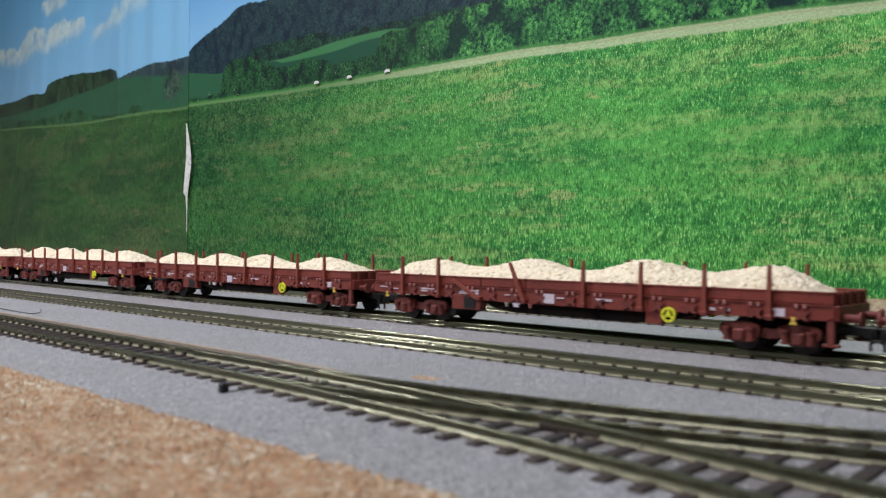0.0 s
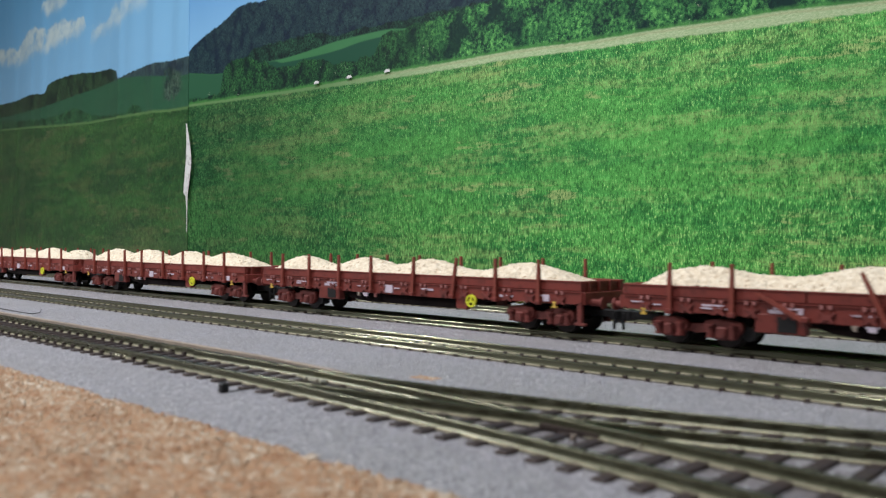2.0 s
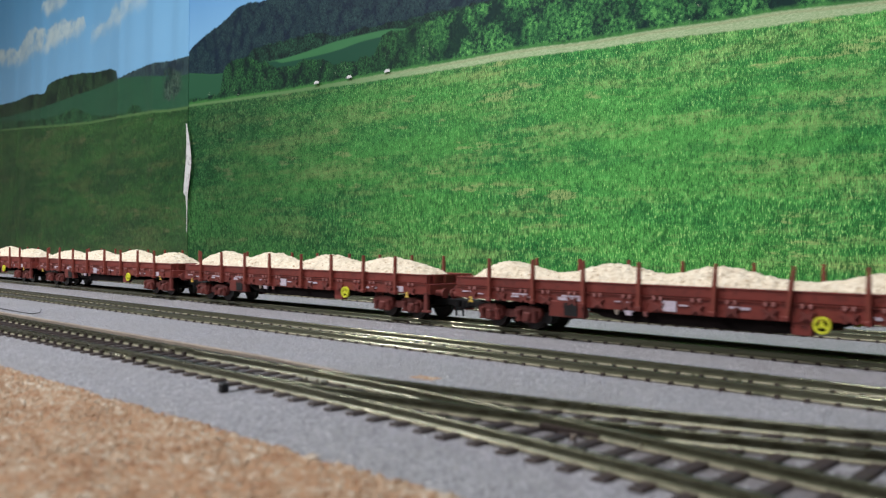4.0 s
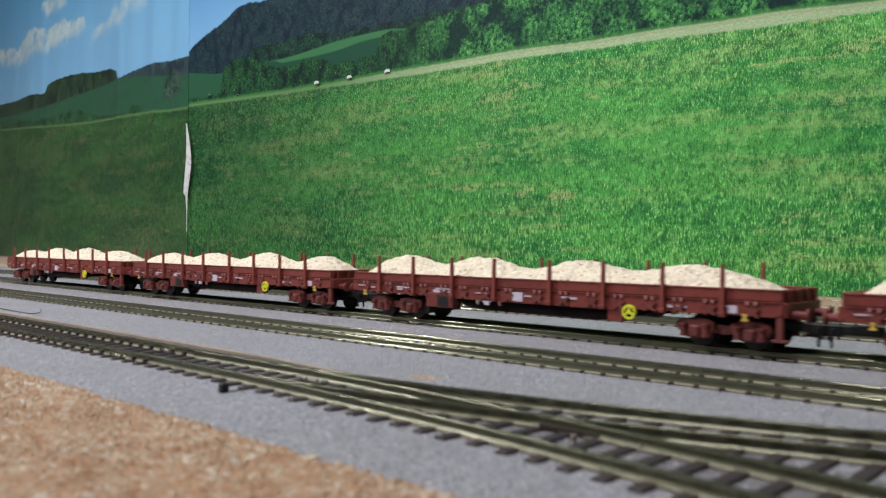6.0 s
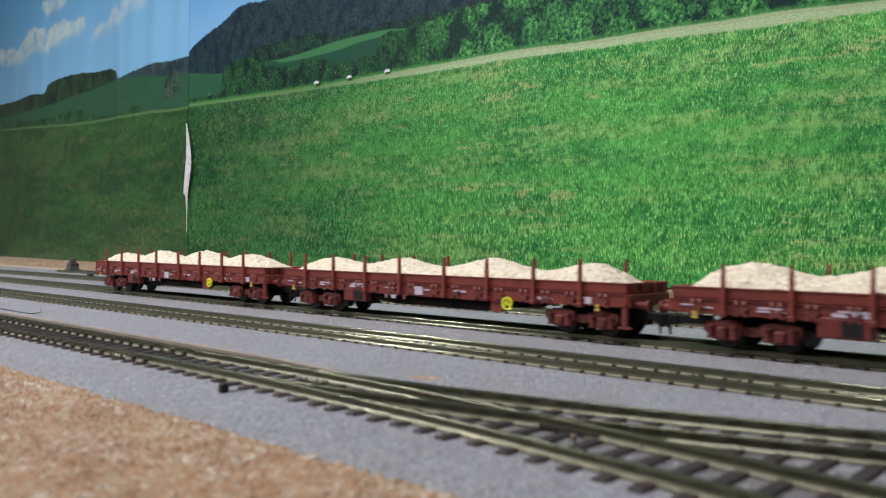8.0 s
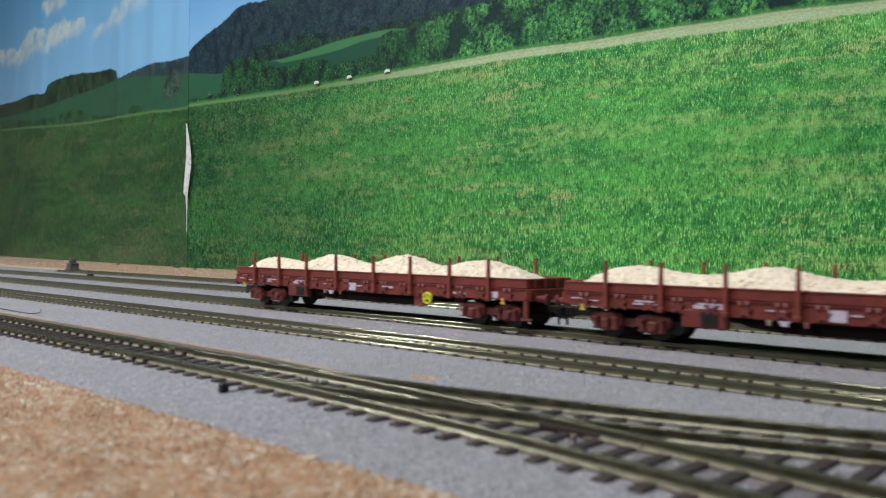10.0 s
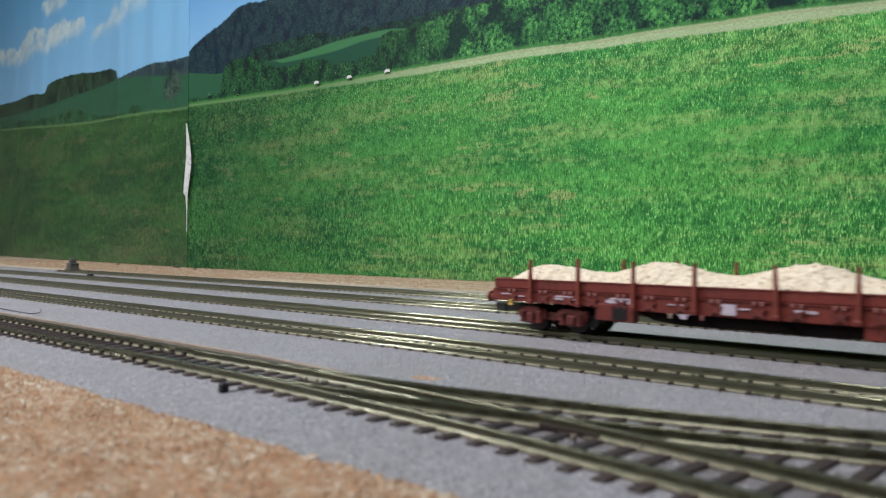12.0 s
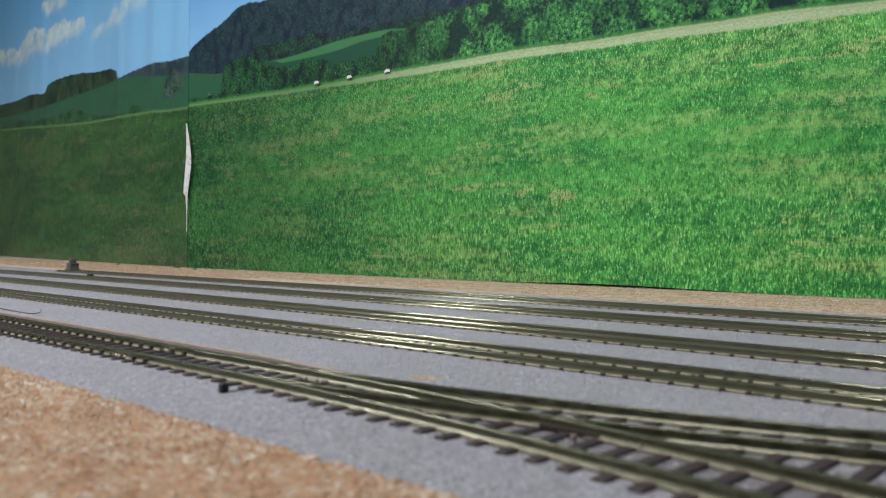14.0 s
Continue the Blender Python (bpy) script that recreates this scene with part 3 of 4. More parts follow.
        col = self.mix(self.math("MULTIPLY", self.step(shade, 0.505, 0.575), 0.8), col, self.mix(0.5, lush, tuple(c * 2.15 + 0.012 for c in fresh)))
        tip = self.step(both, 0.555, 0.60)
        col = self.mix(self.math("MULTIPLY", tip, 0.72), col, tuple(c * 1.95 + 0.005 for c in dry))
        spot = self.noise(self.scaled(self.v, 0.7, 1, 3.4, (0.7, 0, 0.2)), 17.0, 5, 0.68)
        spot = self.math("MULTIPLY", self.step(spot, 0.60, 0.68), self.step(shade, 0.44, 0.52))
        col = self.mix(self.math("MULTIPLY", spot, 0.6), col, (dry[0] * 1.7 + 0.02, dry[1] * 1.2 + 0.02, dry[2] * 1.4 + 0.02))
        bare = self.math("MULTIPLY", self.step(streak, 0.62, 0.70), self.step(shade, 0.40, 0.52))
        return self.mix(self.math("MULTIPLY", bare, 0.35), col, tuple(c * 1.6 + 0.01 for c in (dry[0] * 1.35, dry[1], dry[2])))


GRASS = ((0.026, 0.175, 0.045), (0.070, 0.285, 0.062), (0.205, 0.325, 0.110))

# west sheet's grass, its colour lowered to stand for weaker light there
WEST_GRASS_DIM = ((0.012, 0.056, 0.018), (0.028, 0.100, 0.026), (0.066, 0.094, 0.036))

# GRASS darkened to olive for the weaker light at the sheet's left end
DIM_GRASS = ((0.011, 0.058, 0.021), (0.027, 0.108, 0.030), (0.062, 0.104, 0.040))


def east_print():
    p = Print("print_meadow_and_hill", 0.55, 0, 0.12).begin(0.0, 1.1, 0.64)
    sky = p.mix(p.step(p.z, 0.30, 0.42), (0.17, 0.37, 0.60), (0.10, 0.27, 0.52))
    col = p.mix(p.below(RIDGE, 0.004, 90), sky, p.leaves((0.005, 0.015, 0.031), (0.012, 0.032, 0.043), (0.021, 0.054, 0.054), 340))
    col = p.mix(p.below(WOOD_TOP, 0.006, 80), col, p.leaves((0.004, 0.013, 0.015), (0.009, 0.036, 0.026), (0.022, 0.080, 0.042), 330))
    col = p.mix(p.below(FIELD_TOP), col, p.mix(p.noise(p.scaled(p.v, 20, 20, 90), 1), (0.028, 0.125, 0.050), (0.046, 0.165, 0.068)))
    col = p.mix(p.below(FIELD_MID), col, p.mix(p.step(p.x, 0.1, 0.18), (0.020, 0.085, 0.044), (0.011, 0.060, 0.036)))
    col = p.mix(p.below(BUSH_TOP, 0.010, 55), col, p.mix(p.step(p.x, 0.37, 0.55), p.leaves((0.003, 0.014, 0.014), (0.009, 0.050, 0.022), (0.034, 0.125, 0.038), 280),
                                                             p.leaves((0.003, 0.022, 0.020), (0.021, 0.122, 0.039), (0.12, 0.36, 0.092), 200)))
    # flowering shrubs near the track's edge
    flower = p.math("MULTIPLY", p.step(p.noise(p.v, 300, 4, 0.7), 0.64, 0.70), p.step(p.noise(p.v, 22, 2), 0.55, 0.66))
    verge = p.below([(x, z + 0.022) for x, z in PATH_TOP], 0.008, 60, 0.006)
    col = p.mix(p.math("MULTIPLY", flower, verge), col, (0.50, 0.56, 0.42))
    col = p.mix(p.math("MULTIPLY", p.below([(x, z + 0.0028) for x, z in PATH_TOP], 0.003, 120, 0.002), 0.75), col,
                p.mix(p.noise(p.v, 400, 3), (0.02, 0.13, 0.03), (0.09, 0.27, 0.07)))
    grit = p.noise(p.scaled(p.v, 1, 1, 2.5), 330, 4, 0.7)
    path = p.mix(p.step(grit, 0.35, 0.7), (0.24, 0.34, 0.18), (0.38, 0.47, 0.29))
    near = p.step(p.x, 0.26, 0.55)
    path = p.mix(near, (0.10, 0.20, 0.08), path)
    col = p.mix(p.below(PATH_TOP, 0.0012, 160), col, path)
    rut = p.math("SUBTRACT", p.below([(x, z - 0.0012) for x, z in PATH_TOP], 0.001, 160), p.below([(x, z - 0.0028) for x, z in PATH_TOP], 0.001, 160))
    col = p.mix(p.math("MULTIPLY", rut, p.math("MULTIPLY", near, 0.4)), col, (0.24, 0.21, 0.11))
    # light falling off to the left is mixed into the grass colour
    grass = p.mix(p.step(p.x, 0.04, 0.74), p.meadow(*DIM_GRASS), p.meadow(*GRASS))
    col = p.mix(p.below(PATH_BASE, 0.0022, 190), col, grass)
    p.bump(p.noise(p.scaled(p.v, 3.0, 1, 0.8), 2.0, 2), 0.35, 0.02)
    return p.color(col)


def west_print():
    p = Print("print_sky_and_hill", 0.30, 0, 0.5).begin(-1.3, 0.02, 0.70)
    sky = p.mix(p.step(p.z, 0.32, 0.60), (0.19, 0.42, 0.66), (0.105, 0.33, 0.58))
    col = sky
    puff = p.noise(p.scaled(p.v, 1, 1, 1.3), 26, 5, 0.6)
    tone = p.mix(p.step(puff, 0.36, 0.62), (0.30, 0.45, 0.55), (0.50, 0.61, 0.61))
    for (over, under), dense in ((CLOUD_MAIN, 0.85), (CLOUD_EAST, 0.62), (CLOUD_HIGH, 0.85)):
        body = p.math("SUBTRACT", p.below(over, 0.013, 34, 0.004), p.below(under, 0.020, 22, 0.014))
        body = p.math("MULTIPLY", p.math("MAXIMUM", body, 0.0), p.step(puff, 0.28, 0.46))
        col = p.mix(p.math("MULTIPLY", body, dense), col, tone)
    east = p.step(p.x, -0.30, -0.27)
    wood = p.mix(east, p.leaves((0.008, 0.022, 0.016), (0.020, 0.052, 0.026), (0.035, 0.090, 0.038), 190), p.leaves((0.018, 0.035, 0.050), (0.03, 0.06, 0.07), (0.05, 0.09, 0.085), 170))
    col = p.mix(p.below(WEST_RIDGE, 0.004, 90), col, wood)
    col = p.mix(p.below(WEST_WOOD), col, p.mix(p.noise(p.scaled(p.v, 8, 8, 60), 1), (0.017, 0.072, 0.040), (0.027, 0.105, 0.054)))
    tree = p.math("SUBTRACT", p.step(p.x, -0.085, -0.07), p.step(p.x, -0.03, -0.012))
    tree = p.math("MULTIPLY", tree, p.step(p.math("ADD", p.noise(p.v, 60, 4), p.math("MULTIPLY", p.math("ABSOLUTE", p.math("SUBTRACT", p.z, 0.267)), -14.0)), 0.2, 0.32))
    col = p.mix(tree, col, p.leaves((0.012, 0.03, 0.03), (0.03, 0.07, 0.05), (0.08, 0.13, 0.10), 200))
    col = p.mix(p.below(WEST_SHRUB, 0.010, 45), col, p.leaves((0.010, 0.040, 0.018), (0.020, 0.085, 0.035), (0.04, 0.13, 0.05), 150))
    col = p.mix(p.below([(x, z + 0.004) for x, z in WEST_MEADOW], 0.003, 60, 0.002), col, (0.08, 0.17, 0.06))
    col = p.mix(p.below(WEST_MEADOW, 0.002, 80), col, p.meadow(*WEST_GRASS_DIM))
    wave = p.noise(p.scaled(p.v, 3.2, 1, 0.5), 2.4, 1)
    p.bump(wave, 0.35, 0.03)
    return p.color(col)


def paper_sheet(bm, x0, x1, height, bow, foot):
    """A sheet of paper, slightly bowed, with its thickness behind it."""
    nx, nz = 120, 30
    front, back = [], []
    for j in range(nz + 1):
        front.append([]), back.append([])
        for i in range(nx + 1):
            x = x0 + (x1 - x0) * i / nx
            z = foot(x) + (height - foot(x)) * j / nz
            y = bow(x, z)
            front[j].append(bm.verts.new((x, y, z)))
            back[j].append(bm.verts.new((x, y + 0.0006, z)))
    for j in range(nz):
        for i in range(nx):
            bm.faces.new((front[j][i], front[j][i + 1], front[j + 1][i + 1], front[j + 1][i]))
            bm.faces.new((back[j][i + 1], back[j][i], back[j + 1][i], back[j + 1][i + 1]))
    rim = [(j, 0) for j in range(nz + 1)] + [(nz, i) for i in range(1, nx + 1)] + [(j, nx) for j in range(nz - 1, -1, -1)] + [(0, i) for i in range(nx - 1, 0, -1)]
    for (ja, ia), (jb, ib) in zip(rim, rim[1:] + rim[:1]):
        corners = (front[ja][ia], front[jb][ib], back[jb][ib], back[ja][ia])
        bm.faces.new([bm.verts.new(v.co) for v in corners])


def build_poster():
    bm = bmesh.new()
    paper_sheet(bm, 0.0, 1.75, 0.64, lambda x, z: 0.0016 * math.sin(x * 9) * math.sin(z * 8 + 0.5),
                lambda x: 0.0018 + 0.0022 * math.exp(-((x - 0.68) / 0.10) ** 2))
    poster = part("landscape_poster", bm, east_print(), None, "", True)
    poster.matrix_basis = Matrix.Translation((-1.0897, 0.3347, 0.0)) @ pose(0, 0, 0, 0, 0, math.degrees(0.0342))
    tagged(poster, "glossy printed poster of a green meadow below wooded hills", "poster", "landscape posters")
    # added black strip that draws the shadow line under the raised paper
    bm = bmesh.new()
    add_box(bm, 0, 1700, 2.5, 9, 0, 12, 0.5)
    part("batten", bm, M_BLACK, poster, "added black strip standing for the shadow under the paper's foot")
    # the edge that has come loose shows the white back of the paper
    bm = bmesh.new()
    add_prism(bm, [(2.0, 206), (4.8, 204), (9.0, 189), (14.6, 166), (16.0, 149), (12.6, 131), (8.7, 112), (7.2, 105), (6.4, 84), (6.0, 52),
                   (5.1, 52), (4.7, 85), (2.0, 103), (-3.4, 108), (-2.4, 118), (0.0, 134), (2.4, 153), (3.8, 181)], -4.4, -4.0)
    part("torn_edge", bm, M_BUNCH, poster, "white torn paper edge")
    for x, z in ((0.2830, 0.2299), (0.3408, 0.2294), (0.4025, 0.2284)):
        bm = bmesh.new()
        add_prism(bm, [(-4.6, -1.2), (4.4, -1.2), (4.2, 0.4), (2.4, 1.9), (-1.8, 2.1), (-4.0, 0.8)], -0.5, -0.3)
        ob = part("printed_bale", bm, M_BUNCH, poster, "white wrapped bale in the print")
        ob.location = (x, -0.0022, z)
    bm = bmesh.new()
    folds = ((-0.262, 0.014, 0.0018), (-0.112, 0.022, 0.0026), (-0.058, 0.013, -0.0018), (-0.47, 0.040, 0.0018), (-0.66, 0.030, -0.0014))

    def rippled(x, z):
        y = -0.0001 + 0.004 * math.sin(x * 11) * math.sin(z * 5)
        for c, w, a in folds:
            y -= a * math.exp(-((x - c - 0.06 * (z - 0.3)) / w) ** 2) * min(1.0, max(0.0, (z - 0.04) / 0.25))
        return y

    paper_sheet(bm, -1.45, 0.002, 0.70, rippled, lambda x: 0.0022)
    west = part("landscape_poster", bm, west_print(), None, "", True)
    west.matrix_basis = Matrix.Translation((-1.0897, 0.3342, 0.0)) @ pose(0, 0, 0, 0, 0, math.degrees(-0.10))
    tagged(west, "rippled glossy poster of a meadow, trees and blue sky", "poster", "landscape posters")


# ---- freight wagons ----
STAKES = [19.8, 42.7, 66.8, 90.9, 119.4, 144.2, 168.8, 191.2]
BODY = 211.2
PITCH = 229.0
WHEEL_R = 5.3


def build_wheelset():
    bm = bmesh.new()
    for y in (-8.2, 8.2):
        add_cyl(bm, (0, y, 0), WHEEL_R, 2.2, "Y", 28)
        add_cyl(bm, (0, y - math.copysign(1.2, y), 0), WHEEL_R + 0.8, 0.5, "Y", 28)
        add_cyl(bm, (0, y + math.copysign(1.2, y), 0), 1.5, 0.6, "Y", 12)
        for a in range(3):
            t = a * 2.094
            add_cyl(bm, (3.0 * math.cos(t), y + math.copysign(1.1, y), 3.0 * math.sin(t)), 0.5, 0.4, "Y", 8)
    add_cyl(bm, (0, 0, 0), 0.9, 24, "Y", 10)
    return mesh_of("wheelset", bm, M_WHEEL)


def build_bogie(wagon, s, wheel_mesh):
    bogie = empty("bogie")
    bogie.parent = wagon
    bogie.location = (s * MM, 0, 0)
    for side in (-1, 1):
        bm = bmesh.new()
        ya, yb = sorted((side * 11.0, side * 13.0))
        add_prism(bm, [(-16.0, 12.8), (-16.2, 11.0), (-5.0, 9.4), (0, 8.6), (5.0, 9.4), (16.2, 11.0), (16.0, 13.2), (6.0, 13.0), (3.5, 11.9),
                       (-3.5, 11.9), (-6.0, 13.0)], ya, yb)
        part("side_frame", bm, M_RED_DARK, bogie)
        for c in (-9.8, 9.8):
            bm = bmesh.new()
            ya, yb = sorted((side * 11.6, side * 14.2))
            add_prism(bm, [(c - 7.4, 11.0), (c - 6.6, 9.4), (c - 4.6, 8.2), (c - 3.4, 6.9), (c + 3.4, 6.9), (c + 4.6, 8.2), (c + 6.6, 9.4), (c + 7.4, 11.0),
                           (c + 6.8, 13.0), (c + 3.0, 13.8), (c - 3.0, 13.8), (c - 6.8, 13.0)], ya, yb)
            bmesh.ops.bevel(bm, geom=bm.edges[:], offset=0.45 * MM, segments=2, affect="EDGES")
            part("axle_guard", bm, M_RED_DARK, bogie)
            bm = bmesh.new()
            add_box(bm, c - 2.0, c + 2.0, side * 14.4 - 0.9, side * 14.4 + 0.9, 7.0, 11.4, 0.6)
            add_cyl(bm, (c, side * 15.3, 9.2), 1.5, 0.8, "Y", 14)
            part("axle_box", bm, M_RED_DARK, bogie)
            for d in (-4.1, 4.1):
                bm = bmesh.new()
                add_cyl(bm, (c + d, side * 14.2, 9.6), 1.25, 3.4, "Z", 12)
                add_cyl(bm, (c + d, side * 14.2, 11.6), 1.6, 0.8, "Z", 12)
                add_cyl(bm, (c + d, side * 14.2, 7.8), 1.6, 0.6, "Z", 12)
                part("spring", bm, M_RED_DARK, bogie)
    bm = bmesh.new()
    add_box(bm, -4, 4, -11, 11, 9.5, 14.5, 0.5)
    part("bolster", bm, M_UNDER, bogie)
    for c in (-9.8, 9.8):
        shared("wheelset", wheel_mesh, bogie, pose(c * MM, 0, (4 + WHEEL_R) * MM))
    return bogie


def print_bar(wagon, s0, s1, z0, z1, material, side, name="marking"):
    bm = bmesh.new()
    y = side * 15.95
    add_box(bm, s0, s1, min(y, y - side * 0.4), max(y, y - side * 0.4), z0, z1)
    return part(name, bm, material, wagon)


def build_wagon(wheel_mesh):
    wagon = empty("flat_wagon")
    # floor and sole bars
    bm = bmesh.new()
    add_box(bm, 0.3, BODY - 0.3, -14.6, 14.6, 18.6, 20.6)
    part("deck", bm, M_RED, wagon)
    for side in (-1, 1):
        bm = bmesh.new()
        ya, yb = sorted((side * 14.2, side * 15.6))
        add_prism(bm, [(0, 20.7), (0, 16.8), (2.5, 15.8), (46, 15.6), (50, 15.0), (152, 14.8), (156, 15.6), (BODY - 2.8, 15.8), (BODY, 16.8), (BODY, 20.7)], ya, yb)
        part("sole_bar", bm, M_RED, wagon)
        bm = bmesh.new()
        ya, yb = sorted((side * 15.6, side * 16.0))
        add_box(bm, 1, BODY - 1, ya, yb, 20.35, 20.75)
        part("rubbing_strip", bm, M_RED, wagon)
        edges = [0.0] + STAKES + [BODY]
        for a, b in zip(edges, edges[1:]):
            bm = bmesh.new()
            ya, yb = sorted((side * 14.3, side * 15.5))
            add_box(bm, a + 0.25, b - 0.25, ya, yb, 20.9, 24.55, 0.12)
            ya, yb = sorted((side * 14.15, side * 15.75))
            add_box(bm, a + 0.25, b - 0.25, ya, yb, 24.3, 24.85, 0.1)
            ya, yb = sorted((side * 15.4, side * 15.68))
            add_box(bm, a + 1.2, b - 1.2, ya, yb, 21.1, 21.45)
            part("drop_side", bm, M_RED, wagon)
            # hinges below each board
            if b - a > 15:
                for c in (0.26, 0.78) if b - a > 22 else (0.5,):
                    h = a + (b - a) * c
                    bm = bmesh.new()
                    ya, yb = sorted((side * 15.5, side * 16.3))
                    add_prism(bm, [(h - 2.6, 18.4), (h - 1.2, 18.4), (h, 17.5), (h + 1.2, 18.4), (h + 2.6, 18.4), (h + 1.4, 16.9), (h + 2.4, 15.4),
                                   (h + 1.1, 15.4), (h, 16.4), (h - 1.1, 15.4), (h - 2.4, 15.4), (h - 1.4, 16.9)], ya, yb)
                    hinge = part("hinge", bm, M_RED_DARK, wagon)
                    for d in (-1.5, 1.1):
                        bm = bmesh.new()
                        add_box(bm, h + d - 0.55, h + d + 0.55, ya, yb, 19.4, 20.7, 0.1)
                        part("hinge_pad", bm, M_PINK, hinge, "pale worn hinge pad")
        for s in STAKES:
            bm = bmesh.new()
            add_prism(bm, [(-0.75, -0.3), (0.75, -0.3), (0.72, 9.5), (0.45, 17.7), (-0.45, 17.7), (-0.72, 9.5)], -0.65, 0.65)
            ob = part("stake", bm, M_RUST, wagon)
            ob.location = (s * MM, side * 16.55 * MM, 15.2 * MM)
            bm = bmesh.new()
            ya, yb = sorted((side * 15.5, side * 17.7))
            add_box(bm, s - 1.2, s + 1.2, ya, yb, 15.0, 16.6, 0.2)
            part("stake_socket", bm, M_RED, wagon)
        # painted markings, as plain bars
        for s0, s1, z0, z1 in ((31.2, 40.7, 17.3, 17.9), (31.6, 39.6, 18.3, 18.9), (54.8, 65.8, 17.2, 18.4), (56.4, 66.0, 18.6, 19.2), (80.3, 83.8, 17.8, 18.2),
                               (85.4, 88.1, 17.8, 18.2), (106.4, 110.0, 17.7, 18.2), (124.6, 128.2, 17.9, 18.7), (128.7, 132.0, 17.7, 18.6), (170.5, 172.9, 17.0, 18.0),
                               (174.0, 177.7, 17.1, 18.0), (4, 9, 18.2, 18.7), (13, 16, 17.6, 18.0)):
            print_bar(wagon, s0, s1, z0, z1, M_PRINT, side)
        print_bar(wagon, 100.1, 105.4, 15.6, 19.3, M_PRINT, side, "data_panel")
        print_bar(wagon, 192.8, 196.0, 16.4, 19.0, M_PRINT, side, "data_panel")
        print_bar(wagon, 190.2, 192.6, 18.3, 18.9, M_PRINT, side)
        # brake box with its dark window
        bm = bmesh.new()
        ya, yb = sorted((side * 12.5, side * 15.9))
        add_box(bm, 50.3, 67.0, ya, yb, 10.6, 16.9, 0.3)
        box = part("brake_box", bm, M_RED, wagon)
        bm = bmesh.new()
        ya, yb = sorted((side * 15.8, side * 16.2))
        add_box(bm, 57.8, 64.0, ya, yb, 11.3, 16.2)
        part("panel", bm, M_BLACK, box, "matt black panel")
        # handwheel on its bracket
        bm = bmesh.new()
        ya, yb = sorted((side * 12.0, side * 15.4))
        add_box(bm, 145.5, 152.0, ya, yb, 10.6, 16.5, 0.3)
        bracket = part("handwheel_bracket", bm, M_RED, wagon)
        bm = bmesh.new()
        y = side * 16.6
        add_cyl(bm, (155.4, y, 14.5), 2.75, 0.9, "Y", 28, inner=1.95)
        add_cyl(bm, (155.4, y, 14.5), 0.85, 1.1, "Y", 12)
        for a in (90, 210, 330):
            vs = add_box(bm, 0.4, 2.3, -0.3, 0.3, -0.42, 0.42)
            bmesh.ops.transform(bm, matrix=Matrix.Translation((155.4 * MM, y * MM, 14.5 * MM)) @ pose(0, 0, 0, 0, -a, 0), verts=vs)
        part("handwheel", bm, M_YELLOW, bracket, "bright yellow handwheel")
        bm = bmesh.new()
        ya, yb = sorted((side * 12.0, side * 16.3))
        add_cyl(bm, (155.4, side * 14.2, 14.5), 0.6, 4.5, "Y", 8)
        part("spindle", bm, M_UNDER, bracket)
        # uncoupling handles and levers
        for s in (9.3, 198.8):
            bm = bmesh.new()
            ya, yb = sorted((side * 15.7, side * 16.4))
            add_prism(bm, [(s - 1.1, 14.0), (s + 1.1, 14.0), (s + 1.1, 14.5), (s + 0.5, 14.9), (s + 0.5, 15.6), (s + 0.9, 16.4), (s - 0.9, 16.4),
                           (s - 0.5, 15.6), (s - 0.5, 14.9), (s - 1.1, 14.5)], ya, yb)
            part("release_handle", bm, M_AMBER, wagon, "small amber release handle")
        for s, mat, lab in ((81.3, M_CORK, "small cream brake lever"), (86.3, M_PRINT, "small white brake lever"), (93.3, M_PINK, "small pale red brake lever")):
            bm = bmesh.new()
            ya, yb = sorted((side * 15.0, side * 16.0))
            w = {M_PINK: 0.85, M_CORK: 1.0}.get(mat, 2.3)
            add_prism(bm, [(s - w, 14.9), (s + w, 14.9), (s + w * 0.5, 14.1), (s + w * 0.55, 13.2), (s - w * 0.5, 13.2), (s - w * 0.6, 14.1)], ya, yb)
            part("brake_lever", bm, mat, wagon, lab)
        # girder under the deck
        bm = bmesh.new()
        ya, yb = sorted((side * 12.4, side * 14.0))
        add_prism(bm, [(60, 18.6), (66, 15.0), (74, 11.8), (86, 10.6), (140, 10.4), (150, 11.0), (163, 14.6), (172, 18.6)], ya, yb)
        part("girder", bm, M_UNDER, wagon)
        for s in (BODY - 1.2,):
            bm = bmesh.new()
            ya, yb = sorted((side * 13.6, side * 15.4))
            add_box(bm, s - 1.1, s + 1.1, ya, yb, 8.2, 16.8, 0.2)
            add_box(bm, s - 2.6, s + 2.6, ya, yb, 7.6, 8.6, 0.2)
            part("step", bm, M_RED_DARK, wagon)
    # cross parts
    bm = bmesh.new()
    add_cyl(bm, (46.8, -10, 9.4), 2.5, 4.5, "Y", 20)
    part("air_reservoir", bm, M_BLACK, wagon, smooth=False)
    for s in (88, 112, 136):
        bm = bmesh.new()
        add_box(bm, s - 1, s + 1, -10, 10, 11.5, 18.6)
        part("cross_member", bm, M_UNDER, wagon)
    for end, out in ((0.0, -1), (BODY, 1)):
        bm = bmesh.new()
        xa, xb = sorted((end, end - out * 1.3))
        add_box(bm, xa, xb, -14.0, 14.0, 20.7, 24.85, 0.15)
        xc, xd = sorted((end - out * 0.1, end + out * 0.5))
        for z in (21.5, 22.9, 24.2):
            add_box(bm, xc, xd, -13.8, 13.8, z - 0.22, z + 0.22)
        for y in (-11, -4, 4, 11):
            xe, xf = sorted((end - out * 0.1, end + out * 1.0))
            add_box(bm, xe, xf, y - 0.8, y + 0.8, 20.4, 24.95, 0.15)
        part("end_board", bm, M_RED, wagon)
        bm = bmesh.new()
        xa, xb = sorted((end - out * 0.6, end + out * 1.2))
